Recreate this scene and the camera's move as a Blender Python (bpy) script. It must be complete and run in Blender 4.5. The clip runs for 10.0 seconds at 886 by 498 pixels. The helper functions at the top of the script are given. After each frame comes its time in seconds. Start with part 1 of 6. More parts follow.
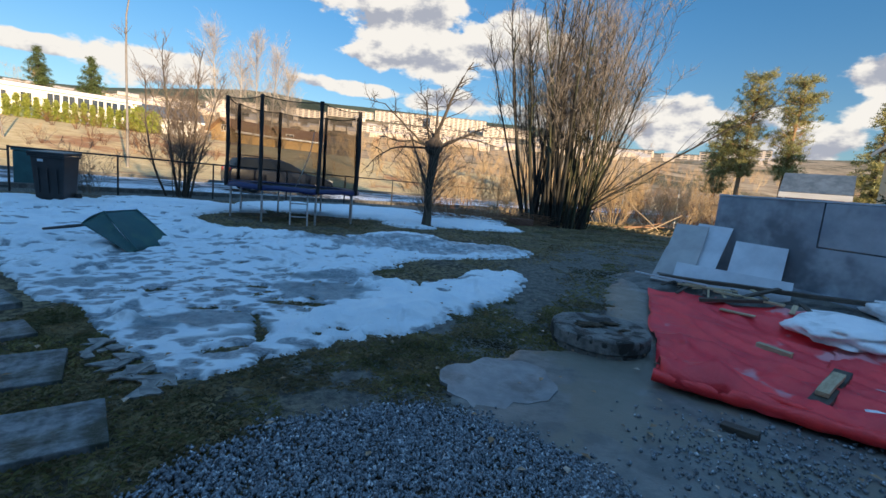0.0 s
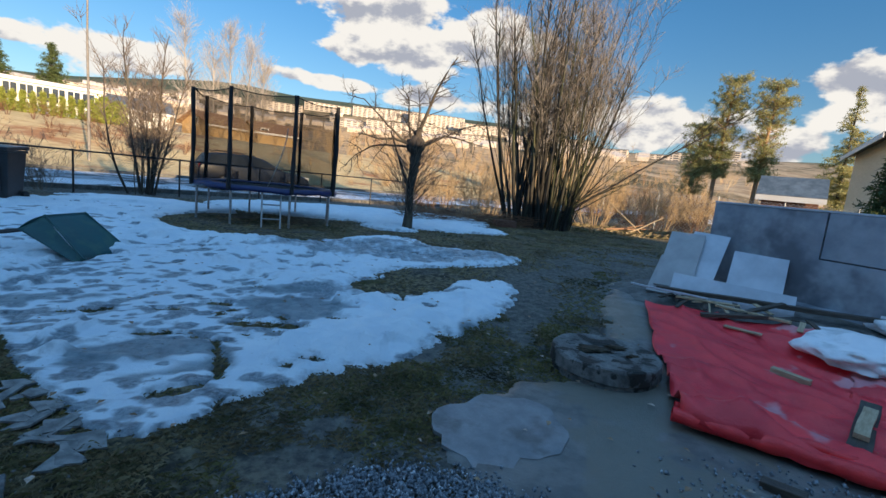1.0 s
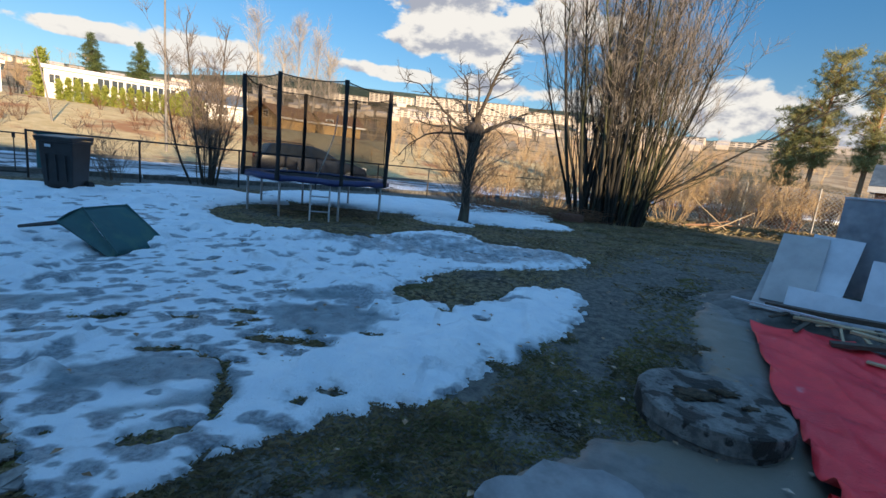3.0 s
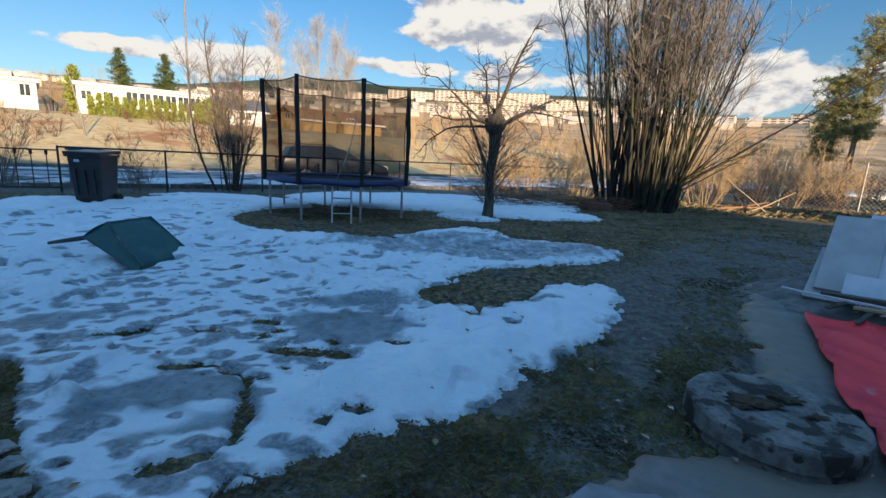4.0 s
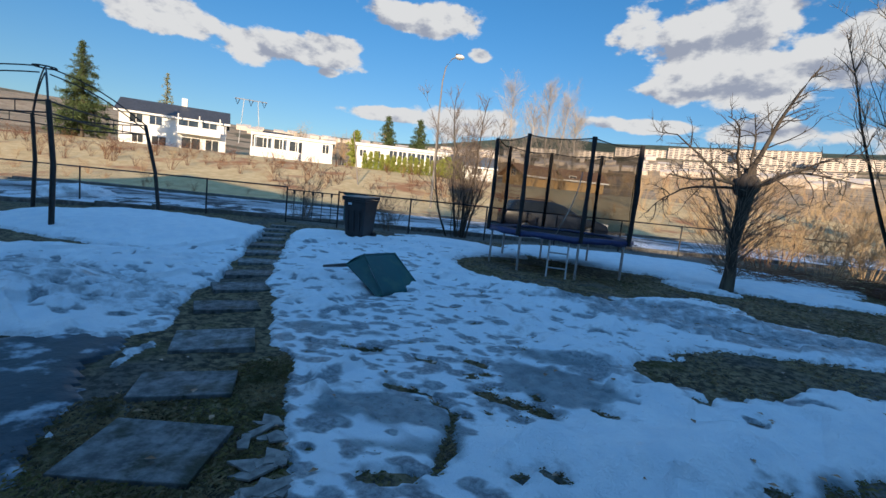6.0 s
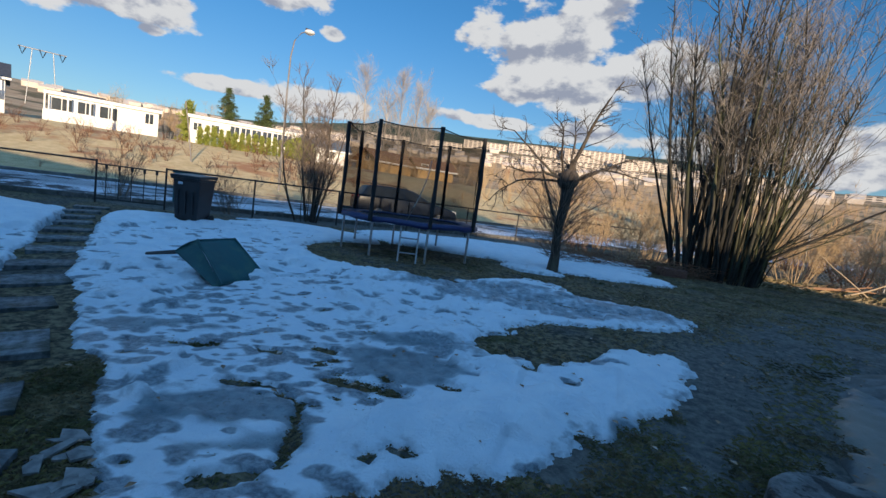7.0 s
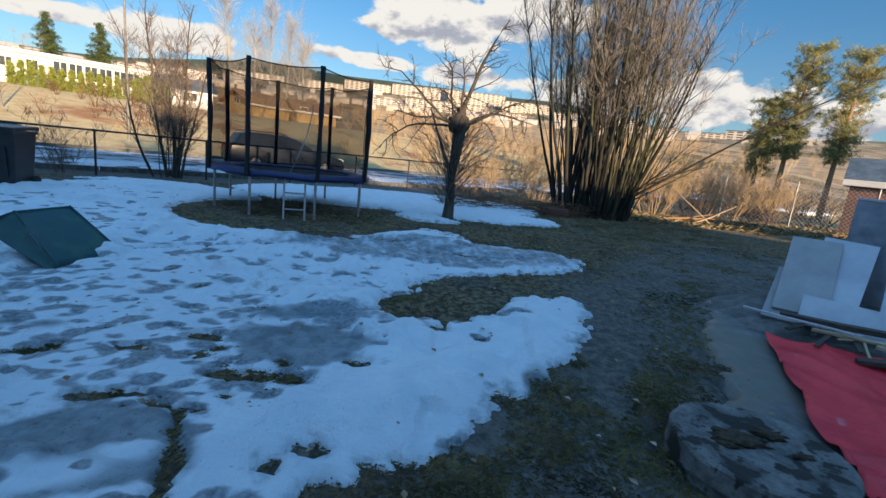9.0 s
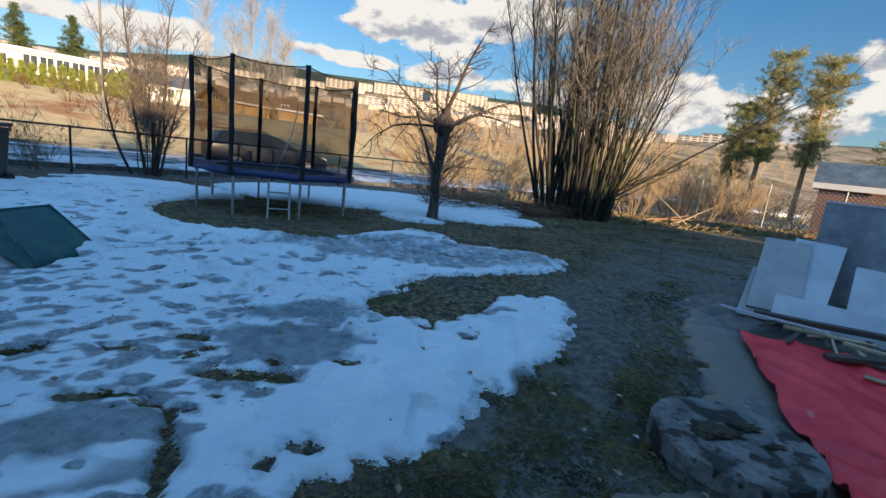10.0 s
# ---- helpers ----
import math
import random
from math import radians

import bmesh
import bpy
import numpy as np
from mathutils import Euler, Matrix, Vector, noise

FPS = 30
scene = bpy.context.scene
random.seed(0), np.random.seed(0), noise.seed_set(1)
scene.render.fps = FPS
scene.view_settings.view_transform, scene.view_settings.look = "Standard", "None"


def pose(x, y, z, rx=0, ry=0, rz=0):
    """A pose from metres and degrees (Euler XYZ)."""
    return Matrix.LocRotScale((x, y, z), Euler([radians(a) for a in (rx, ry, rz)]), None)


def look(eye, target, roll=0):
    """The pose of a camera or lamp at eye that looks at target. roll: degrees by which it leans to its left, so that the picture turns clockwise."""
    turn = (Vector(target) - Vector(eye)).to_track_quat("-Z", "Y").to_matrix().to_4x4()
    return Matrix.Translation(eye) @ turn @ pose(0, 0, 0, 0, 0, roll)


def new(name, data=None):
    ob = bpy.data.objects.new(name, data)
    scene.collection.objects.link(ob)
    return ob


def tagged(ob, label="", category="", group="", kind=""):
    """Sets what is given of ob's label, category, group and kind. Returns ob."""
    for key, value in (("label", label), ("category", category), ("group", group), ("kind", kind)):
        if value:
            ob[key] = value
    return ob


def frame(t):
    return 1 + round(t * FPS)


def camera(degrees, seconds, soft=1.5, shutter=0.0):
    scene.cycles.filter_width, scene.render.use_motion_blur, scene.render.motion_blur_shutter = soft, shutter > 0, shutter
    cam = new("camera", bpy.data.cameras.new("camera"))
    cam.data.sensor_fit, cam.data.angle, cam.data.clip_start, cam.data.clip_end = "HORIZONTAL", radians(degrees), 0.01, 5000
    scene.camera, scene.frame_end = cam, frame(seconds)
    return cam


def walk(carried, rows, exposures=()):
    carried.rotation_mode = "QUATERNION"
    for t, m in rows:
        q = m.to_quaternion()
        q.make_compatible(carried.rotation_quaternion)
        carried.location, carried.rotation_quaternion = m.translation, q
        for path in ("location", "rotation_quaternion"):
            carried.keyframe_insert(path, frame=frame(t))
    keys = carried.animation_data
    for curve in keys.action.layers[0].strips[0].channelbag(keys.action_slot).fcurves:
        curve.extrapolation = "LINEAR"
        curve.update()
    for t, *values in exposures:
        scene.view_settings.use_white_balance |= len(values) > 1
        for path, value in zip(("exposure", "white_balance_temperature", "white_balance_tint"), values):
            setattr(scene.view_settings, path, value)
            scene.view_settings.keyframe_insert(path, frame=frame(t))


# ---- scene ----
cam = camera(88.2, 10.0)
PATH = [
    (0, 0.267, -0.097, 1.400, 81.79, -5.29, 3.17),
    (0.5, 0.282, 0.121, 1.417, 81.67, -5.14, 1.25),
    (1, 0.138, 0.399, 1.483, 81.65, -5.96, 0.46),
    (1.5, 0.158, 0.623, 1.474, 81.93, -5.96, 1.31),
    (2, 0.245, 0.880, 1.500, 81.67, -5.62, 5.70),
    (2.5, 0.233, 1.057, 1.495, 80.94, -5.59, 7.26),
    (3.8, 0.073, 1.341, 1.506, 78.34, -4.87, 10.13),
    (4, 0.136, 1.381, 1.527, 78.67, -2.96, 10.73),
    (4.5, 0.215, 1.509, 1.535, 78.95, -1.41, 16.93),
    (5, 0.188, 1.494, 1.543, 80.97, -0.85, 27.92),
    (5.2, 0.169, 1.478, 1.536, 82.09, -0.75, 32.12),
    (6.3, 0.029, 1.293, 1.502, 84.06, -6.68, 37.33),
    (6.5, 0.013, 1.254, 1.489, 84.70, -7.44, 32.55),
    (7, 0.114, 1.380, 1.516, 83.74, -7.71, 19.23),
    (7.5, 0.185, 1.551, 1.540, 79.77, -4.54, 12.45),
    (8, 0.059, 1.647, 1.577, 79.15, -2.47, 7.43),
    (8.5, -0.020, 1.692, 1.571, 78.63, -4.98, 6.01),
    (9, -0.048, 1.699, 1.571, 78.62, -6.14, 5.23),
    (9.5, -0.073, 1.664, 1.581, 78.59, -6.51, 4.53),
    (10, -0.097, 1.636, 1.581, 78.83, -6.67, 3.04),
]
EXPOSURES = [(0, 1.0, 6500, 10), (4.0, 0.95, 6450, 10), (5.2, 0.82, 6200, 10), (6.3, 0.64, 5950, 10), (7.0, 0.62, 5950, 10), (7.5, 0.66, 6150, 10), (8.0, 0.80, 6300, 10), (8.6, 0.94, 6400, 10), (10, 0.98, 6500, 10)]
walk(cam, [(t, pose(*p)) for t, *p in PATH], EXPOSURES)

# ---- light ----
SUN_EL, SUN_AZ = radians(12.0), radians(141.0)   # azimuth of the sun, clockwise from +y
sun_from = Vector((math.sin(SUN_AZ) * math.cos(SUN_EL), math.cos(SUN_AZ) * math.cos(SUN_EL), math.sin(SUN_EL)))
sun = new("sun", bpy.data.lights.new("sun", "SUN"))
sun.data.energy, sun.data.angle, sun.data.color = 5.0, radians(0.6), (1.0, 0.74, 0.46)
sun.matrix_world = look(sun_from * 60, (0, 0, 0))


class Nodes:
    """Short hand for node trees."""

    def __init__(self, tree):
        self.t = tree
        tree.nodes.clear()

    def add(self, kind, **kw):
        n = self.t.nodes.new(kind)
        ins = kw.pop("ins", {})
        if "operation" in kw:
            n.operation, n.use_clamp = kw["operation"], kw.get("use_clamp", False)
        if "data_type" in kw:
            n.data_type = kw["data_type"]
        if "blend_type" in kw:
            n.blend_type = kw["blend_type"]
        if "interpolation_type" in kw:
            n.interpolation_type = kw["interpolation_type"]
        if "attribute_name" in kw:
            n.attribute_name = kw["attribute_name"]
        for k, v in ins.items():
            if hasattr(v, "is_output"):
                self.t.links.new(v, n.inputs[k])
            else:
                n.inputs[k].default_value = v
        return n

    def math(self, op, a, b=0.0, c=0.0, clamp=False):
        return self.add("ShaderNodeMath", operation=op, use_clamp=clamp, ins={0: a, 1: b, 2: c}).outputs[0]

    def mix(self, f, a, b):
        n = self.add("ShaderNodeMix", data_type="RGBA", ins={0: f})
        for i, v in ((6, a), (7, b)):
            if hasattr(v, "is_output"):
                self.t.links.new(v, n.inputs[i])
            else:
                n.inputs[i].default_value = (*v, 1) if len(v) == 3 else v
        return n.outputs[2]

    def noise(self, vec, scale, detail=4, rough=0.55, distort=0.0):
        return self.add("ShaderNodeTexNoise", ins={"Vector": vec, "Scale": scale, "Detail": detail, "Roughness": rough, "Distortion": distort}).outputs[0]

    def step(self, v, lo, hi):
        return self.add("ShaderNodeMapRange", interpolation_type="SMOOTHSTEP", ins={0: v, 1: lo, 2: hi, 3: 0.0, 4: 1.0}).outputs[0]


# Sky with cumulus clouds: (azimuth, elevation, half width, half height) in degrees.
CLOUDS = [
    (-10.0, 18.5, 9.5, 5.2), (-5.5, 21.0, 6.0, 3.6), (3.0, 16.5, 7.0, 4.0), (-8.0, 13.8, 9.0, 2.4), (-14.0, 10.0, 7.0, 0.9), (-2.0, 9.6, 8.0, 1.4),
    (-35.0, 9.4, 6.5, 2.2), (-46.0, 9.0, 6.0, 0.9), (-56.0, 14.2, 8.5, 1.9), (-52.0, 15.6, 4.0, 1.2), (-42.0, 19.8, 7.5, 1.9), (-69.0, 15.2, 5.5, 2.2),
    (-52.5, 12.6, 1.6, 0.7), (-34.4, 16.6, 1.5, 0.9), (23.0, 8.2, 9.0, 3.0), (13.0, 9.0, 8.0, 2.4), (39.5, 12.6, 4.5, 2.2), (44.0, 10.5, 7.0, 3.4), (33.0, 6.5, 8.0, 2.2),
]
world = bpy.data.worlds.new("world")
scene.world = world
world.use_nodes = True
w = Nodes(world.node_tree)
sky = w.add("ShaderNodeTexSky")
sky.sky_type, sky.sun_disc, sky.sun_elevation, sky.sun_rotation = "NISHITA", False, SUN_EL, SUN_AZ
sky.air_density, sky.dust_density, sky.ozone_density = 1.0, 0.3, 3.0
vec = w.add("ShaderNodeTexCoord").outputs["Generated"]
sep = w.add("ShaderNodeSeparateXYZ", ins={0: vec})
az = w.math("ARCTAN2", sep.outputs[0], sep.outputs[1])
el = w.math("ARCSINE", sep.outputs[2])
best = None
for ca, ce, ra, re in CLOUDS:
    da = w.math("MULTIPLY_ADD", az, 57.2958 / ra, -ca / ra)
    de = w.math("MULTIPLY_ADD", el, 57.2958 / re, -ce / re)
    m = w.math("SUBTRACT", 1.0, w.math("SQRT", w.math("ADD", w.math("MULTIPLY", da, da), w.math("MULTIPLY", de, de))))
    best = m if best is None else w.math("MAXIMUM", best, m)
flat = w.add("ShaderNodeCombineXYZ", ins={0: az, 1: w.math("MULTIPLY", el, 1.7), 2: 0.3}).outputs[0]
toward = w.add("ShaderNodeVectorMath", ins={0: flat, 1: (0.016, 0.034, 0.0)}).outputs[0]
puff, ahead = w.noise(flat, 9.0, 8, 0.56), w.noise(toward, 9.0, 8, 0.56)
field = w.math("ADD", best, w.math("MULTIPLY_ADD", puff, 2.8, -1.42))
alpha = w.step(field, 0.0, 0.26)
# sides turned to the sun are white, the undersides grey
lit = w.step(w.math("ADD", w.math("MULTIPLY", w.math("SUBTRACT", puff, ahead), 3.4), w.math("MULTIPLY_ADD", field, -0.10, 0.16)), -0.30, 0.24)
cloud = w.mix(lit, (1.75, 1.85, 2.15), (3.9, 3.75, 3.5))
# unseen bright blue cloud added overhead and behind, filling the garden's shade
high = w.math("MULTIPLY", w.step(el, 0.75, 1.0), w.step(w.noise(vec, 3.2, 7, 0.6), 0.44, 0.58))
behind = w.math("MULTIPLY", w.step(w.math("MULTIPLY", sep.outputs[1], -1.0), 0.15, 0.5), w.step(w.noise(vec, 3.6, 7, 0.6), 0.46, 0.60))
# a clear deep blue above, paler towards the horizon
tint = w.add("ShaderNodeMix", data_type="RGBA", blend_type="MULTIPLY", ins={0: 1.0})
w.t.links.new(sky.outputs[0], tint.inputs[6])
w.t.links.new(w.mix(w.step(el, 0.02, 0.42), (0.56, 0.60, 0.62), (0.36, 0.64, 0.76)), tint.inputs[7])
skycol = w.mix(alpha, tint.outputs[2], cloud)
skycol = w.mix(w.math("MAXIMUM", high, behind), skycol, (2.4, 4.9, 8.5))
back = w.add("ShaderNodeBackground", ins={0: skycol, 1: 0.12})
w.t.links.new(back.outputs[0], w.add("ShaderNodeOutputWorld").inputs[0])


# ---- materials ----
def surface(name, c1, c2, scale=6.0, rough=0.8, bump=0.0, bscale=60.0, metal=0.0, c3=None, s3=1.0, rough2=None, per_object=0.0, stretch=(1, 1, 1), spec=0.5, translucent=0.0, edge=(0.48, 0.68)):
    """Two tones by noise, a third by a broader noise, fine relief."""
    m = bpy.data.materials.new(name)
    m.use_nodes = True
    n = Nodes(m.node_tree)
    vec = n.add("ShaderNodeTexCoord").outputs["Object"]
    vec = n.add("ShaderNodeMapping", ins={0: vec, 3: stretch}).outputs[0]
    a = n.step(n.noise(vec, scale, 6, 0.62), 0.3, 0.7)
    col = n.mix(a, c1, c2)
    if c3:
        col = n.mix(n.step(n.noise(vec, s3, 4, 0.6), *edge), col, c3)
    if per_object:
        r = n.add("ShaderNodeObjectInfo").outputs["Random"]
        g = n.add("ShaderNodeHueSaturation", ins={"Value": n.math("MULTIPLY_ADD", r, per_object, 1 - per_object / 2), "Color": col})
        col = g.outputs[0]
    b = n.add("ShaderNodeBsdfPrincipled", ins={"Base Color": col, "Roughness": rough, "Metallic": metal, "Specular IOR Level": spec})
    if rough2 is not None:
        n.t.links.new(n.math("MULTIPLY_ADD", a, rough2 - rough, rough), b.inputs["Roughness"])
    if bump:
        bn = n.add("ShaderNodeBump", ins={"Strength": 1.0, "Distance": bump, "Height": n.noise(vec, bscale, 5, 0.65)})
        n.t.links.new(bn.outputs[0], b.inputs["Normal"])
    out = n.add("ShaderNodeOutputMaterial")
    if translucent:
        tr = n.add("ShaderNodeBsdfTranslucent", ins={0: col})
        mx = n.add("ShaderNodeMixShader", ins={0: translucent, 1: b.outputs[0], 2: tr.outputs[0]})
        n.t.links.new(mx.outputs[0], out.inputs[0])
    else:
        n.t.links.new(b.outputs[0], out.inputs[0])
    return m


M = {
    "black_metal": surface("black_metal", (0.012, 0.012, 0.014), (0.03, 0.028, 0.026), 14, 0.5, 0.0006, 120),
    "steel": surface("galvanised_steel", (0.30, 0.31, 0.32), (0.45, 0.46, 0.47), 30, 0.45, 0.0004, 200, 0.8),
    "foam": surface("black_foam_sleeve", (0.008, 0.008, 0.009), (0.02, 0.02, 0.022), 18, 0.85, 0.003, 30),
    "mat": surface("black_woven_mat", (0.01, 0.01, 0.012), (0.02, 0.02, 0.022), 50, 0.8, 0.001, 300),
    "blue_pad": surface("blue_vinyl_pad", (0.010, 0.02, 0.085), (0.018, 0.03, 0.12), 9, 0.45, 0.004, 20),
    "bark": surface("dark_bark", (0.030, 0.024, 0.02), (0.085, 0.068, 0.053), 18, 0.9, 0.004, 45, stretch=(1, 1, 0.25), c3=(0.11, 0.10, 0.07), s3=2.5),
    # near-black: the shade on the bush's stems is put into the colour
    "stem": surface("shade_darkened_stem_bark", (0.010, 0.009, 0.007), (0.040, 0.036, 0.028), 12, 0.85, 0.003, 40, stretch=(1, 1, 0.2), c3=(0.050, 0.055, 0.020), s3=1.2, per_object=1.4),
    "twig": surface("brown_twigs", (0.10, 0.076, 0.056), (0.26, 0.20, 0.15), 4, 0.85),
    # pale: sunlight on the bush's upper twigs is put into the colour
    "bush_twig": surface("sun_paled_hazel_twigs", (0.16, 0.135, 0.11), (0.36, 0.31, 0.26), 2.2, 0.85),
    "red_twig": surface("reddish_brown_twigs", (0.13, 0.06, 0.035), (0.24, 0.12, 0.06), 1.2, 0.85),
    "tan_twig": surface("tan_scrub_twigs", (0.40, 0.28, 0.15), (0.56, 0.42, 0.25), 0.12, 0.9, c3=(0.36, 0.19, 0.10), s3=0.03),
    "birch": surface("pale_birch_twigs", (0.33, 0.28, 0.24), (0.50, 0.45, 0.39), 0.5, 0.85),
    "pine_bark": surface("orange_pine_bark", (0.22, 0.12, 0.065), (0.36, 0.21, 0.12), 6, 0.9, 0.01, 20, stretch=(1, 1, 0.3)),
    "needle": surface("pine_needles", (0.22, 0.24, 0.09), (0.44, 0.40, 0.17), 0.5, 0.7, c3=(0.34, 0.31, 0.12), s3=0.25, translucent=0.3),
    "lamp_pole": surface("dull_grey_paint", (0.16, 0.15, 0.14), (0.24, 0.22, 0.20), 4, 0.7, 0.001, 30),
    "flake": surface("pale_broken_concrete", (0.10, 0.10, 0.10), (0.26, 0.26, 0.25), 12, 0.85, 0.003, 60),
    "spruce": surface("spruce_needles", (0.04, 0.07, 0.025), (0.105, 0.14, 0.04), 0.6, 0.75, translucent=0.15),
    "thuja": surface("yellow_green_hedge", (0.21, 0.26, 0.04), (0.36, 0.38, 0.08), 2, 0.75, translucent=0.3),
    "white_paint": surface("white_painted_boards", (0.70, 0.69, 0.66), (0.82, 0.81, 0.78), 1.2, 0.6, 0.004, 9, stretch=(1, 1, 8)),
    "cream": surface("cream_painted_boards", (0.60, 0.52, 0.36), (0.68, 0.60, 0.44), 1.5, 0.6, 0.004, 9, stretch=(1, 1, 8)),
    "ochre": surface("ochre_wood_cladding", (0.40, 0.26, 0.11), (0.50, 0.34, 0.16), 1.5, 0.7, 0.006, 8, stretch=(6, 6, 1)),
    "beige": surface("beige_facade", (0.55, 0.46, 0.37), (0.66, 0.57, 0.48), 0.2, 0.7),
    "roof": surface("dark_grey_roof_tiles", (0.035, 0.037, 0.045), (0.07, 0.072, 0.08), 3, 0.6, 0.02, 6),
    "tin": surface("corrugated_tin", (0.10, 0.12, 0.13), (0.20, 0.23, 0.24), 2.5, 0.5, metal=0.4),
    "brick_red": surface("dull_red_shed_boards", (0.16, 0.075, 0.055), (0.22, 0.11, 0.08), 6, 0.8, 0.003, 25),
    "window": surface("dark_window_glass", (0.02, 0.025, 0.03), (0.05, 0.06, 0.07), 0.7, 0.06, spec=0.8),
    "plastic_black": surface("black_bin_plastic", (0.012, 0.013, 0.015), (0.022, 0.024, 0.027), 4, 0.42, 0.0008, 160),
    "plastic_teal": surface("teal_plastic", (0.02, 0.09, 0.10), (0.03, 0.12, 0.13), 4, 0.45),
    "green_plastic": surface("dark_green_plastic", (0.006, 0.055, 0.060), (0.014, 0.085, 0.092), 3.5, 0.42, 0.0012, 90, rough2=0.6, c3=(0.03, 0.10, 0.085), s3=5),
    "tarp": surface("red_tarpaulin", (0.60, 0.018, 0.034), (0.84, 0.05, 0.06), 2.2, 0.34, 0.012, 11, c3=(0.62, 0.24, 0.26), s3=1.3, rough2=0.55, edge=(0.61, 0.66)),
    "tarp_bright": surface("bright_red_tarpaulin", (0.62, 0.015, 0.025), (0.85, 0.04, 0.045), 6, 0.4, 0.010, 16),
    "concrete": surface("weathered_concrete", (0.075, 0.074, 0.07), (0.19, 0.185, 0.175), 7, 0.85, 0.004, 50, c3=(0.09, 0.09, 0.075), s3=1.8),
    "slab": surface("wet_paving_slab", (0.055, 0.064, 0.068), (0.17, 0.19, 0.20), 14, 0.7, 0.006, 70, c3=(0.025, 0.030, 0.018), s3=4.2, rough2=0.5, per_object=0.5, spec=0.3),
    "wall_grey": surface("grey_foundation_panel", (0.25, 0.28, 0.32), (0.40, 0.43, 0.47), 2.2, 0.85, 0.003, 35, c3=(0.15, 0.165, 0.19), s3=1.2, per_object=0.12),
    "board_grey": surface("grey_plaster_board", (0.33, 0.32, 0.32), (0.42, 0.41, 0.41), 3, 0.8, 0.001, 60),
    "board_white": surface("white_board", (0.42, 0.45, 0.50), (0.58, 0.61, 0.66), 2, 0.55, 0.001, 20),
    "wood": surface("raw_wood", (0.34, 0.25, 0.15), (0.50, 0.39, 0.26), 8, 0.75, 0.001, 60, stretch=(1, 6, 6)),
    "wood_dark": surface("wet_dark_wood", (0.035, 0.028, 0.022), (0.09, 0.07, 0.052), 9, 0.6, 0.002, 50, stretch=(1, 6, 6)),
    "gravel": surface("blue_grey_gravel", (0.025, 0.032, 0.042), (0.27, 0.31, 0.35), 45, 0.65, c3=(0.52, 0.55, 0.58), s3=30, edge=(0.58, 0.66)),
    "straw": surface("dead_grass", (0.13, 0.10, 0.052), (0.36, 0.28, 0.15), 1.6, 0.85, c3=(0.08, 0.078, 0.028), s3=2.2),
    "leaf": surface("dead_leaves", (0.16, 0.09, 0.045), (0.38, 0.25, 0.15), 9, 0.8, c3=(0.5, 0.42, 0.36), s3=7),
    "car_paint": surface("dark_grey_car_paint", (0.016, 0.026, 0.048), (0.024, 0.036, 0.062), 3, 0.25),
    "rubber": surface("rubber", (0.012, 0.012, 0.012), (0.025, 0.025, 0.025), 20, 0.85, 0.002, 50),
    "lamp_white": surface("pale_lamp_glass", (0.7, 0.7, 0.68), (0.8, 0.8, 0.78), 4, 0.3),
    "red_lamp": surface("red_lamp_glass", (0.25, 0.01, 0.01), (0.35, 0.02, 0.02), 4, 0.2),
    "moss": surface("moss", (0.022, 0.018, 0.010), (0.07, 0.048, 0.026), 30, 0.95, 0.006, 90),
}


def net_material(name, colour, cover):
    """A see-through woven net: an even share of the light passes."""
    m = bpy.data.materials.new(name)
    m.use_nodes = True
    n = Nodes(m.node_tree)
    b = n.add("ShaderNodeBsdfDiffuse", ins={0: (*colour, 1)})
    t = n.add("ShaderNodeBsdfTransparent")
    vec = n.add("ShaderNodeTexCoord").outputs["Object"]
    f = n.math("MULTIPLY_ADD", n.noise(vec, 1.5, 3), 0.25, cover - 0.12)
    mx = n.add("ShaderNodeMixShader", ins={0: f, 1: t.outputs[0], 2: b.outputs[0]})
    n.t.links.new(mx.outputs[0], n.add("ShaderNodeOutputMaterial").inputs[0])
    return m


M["net"] = net_material("black_safety_net", (0.012, 0.012, 0.012), 0.44)


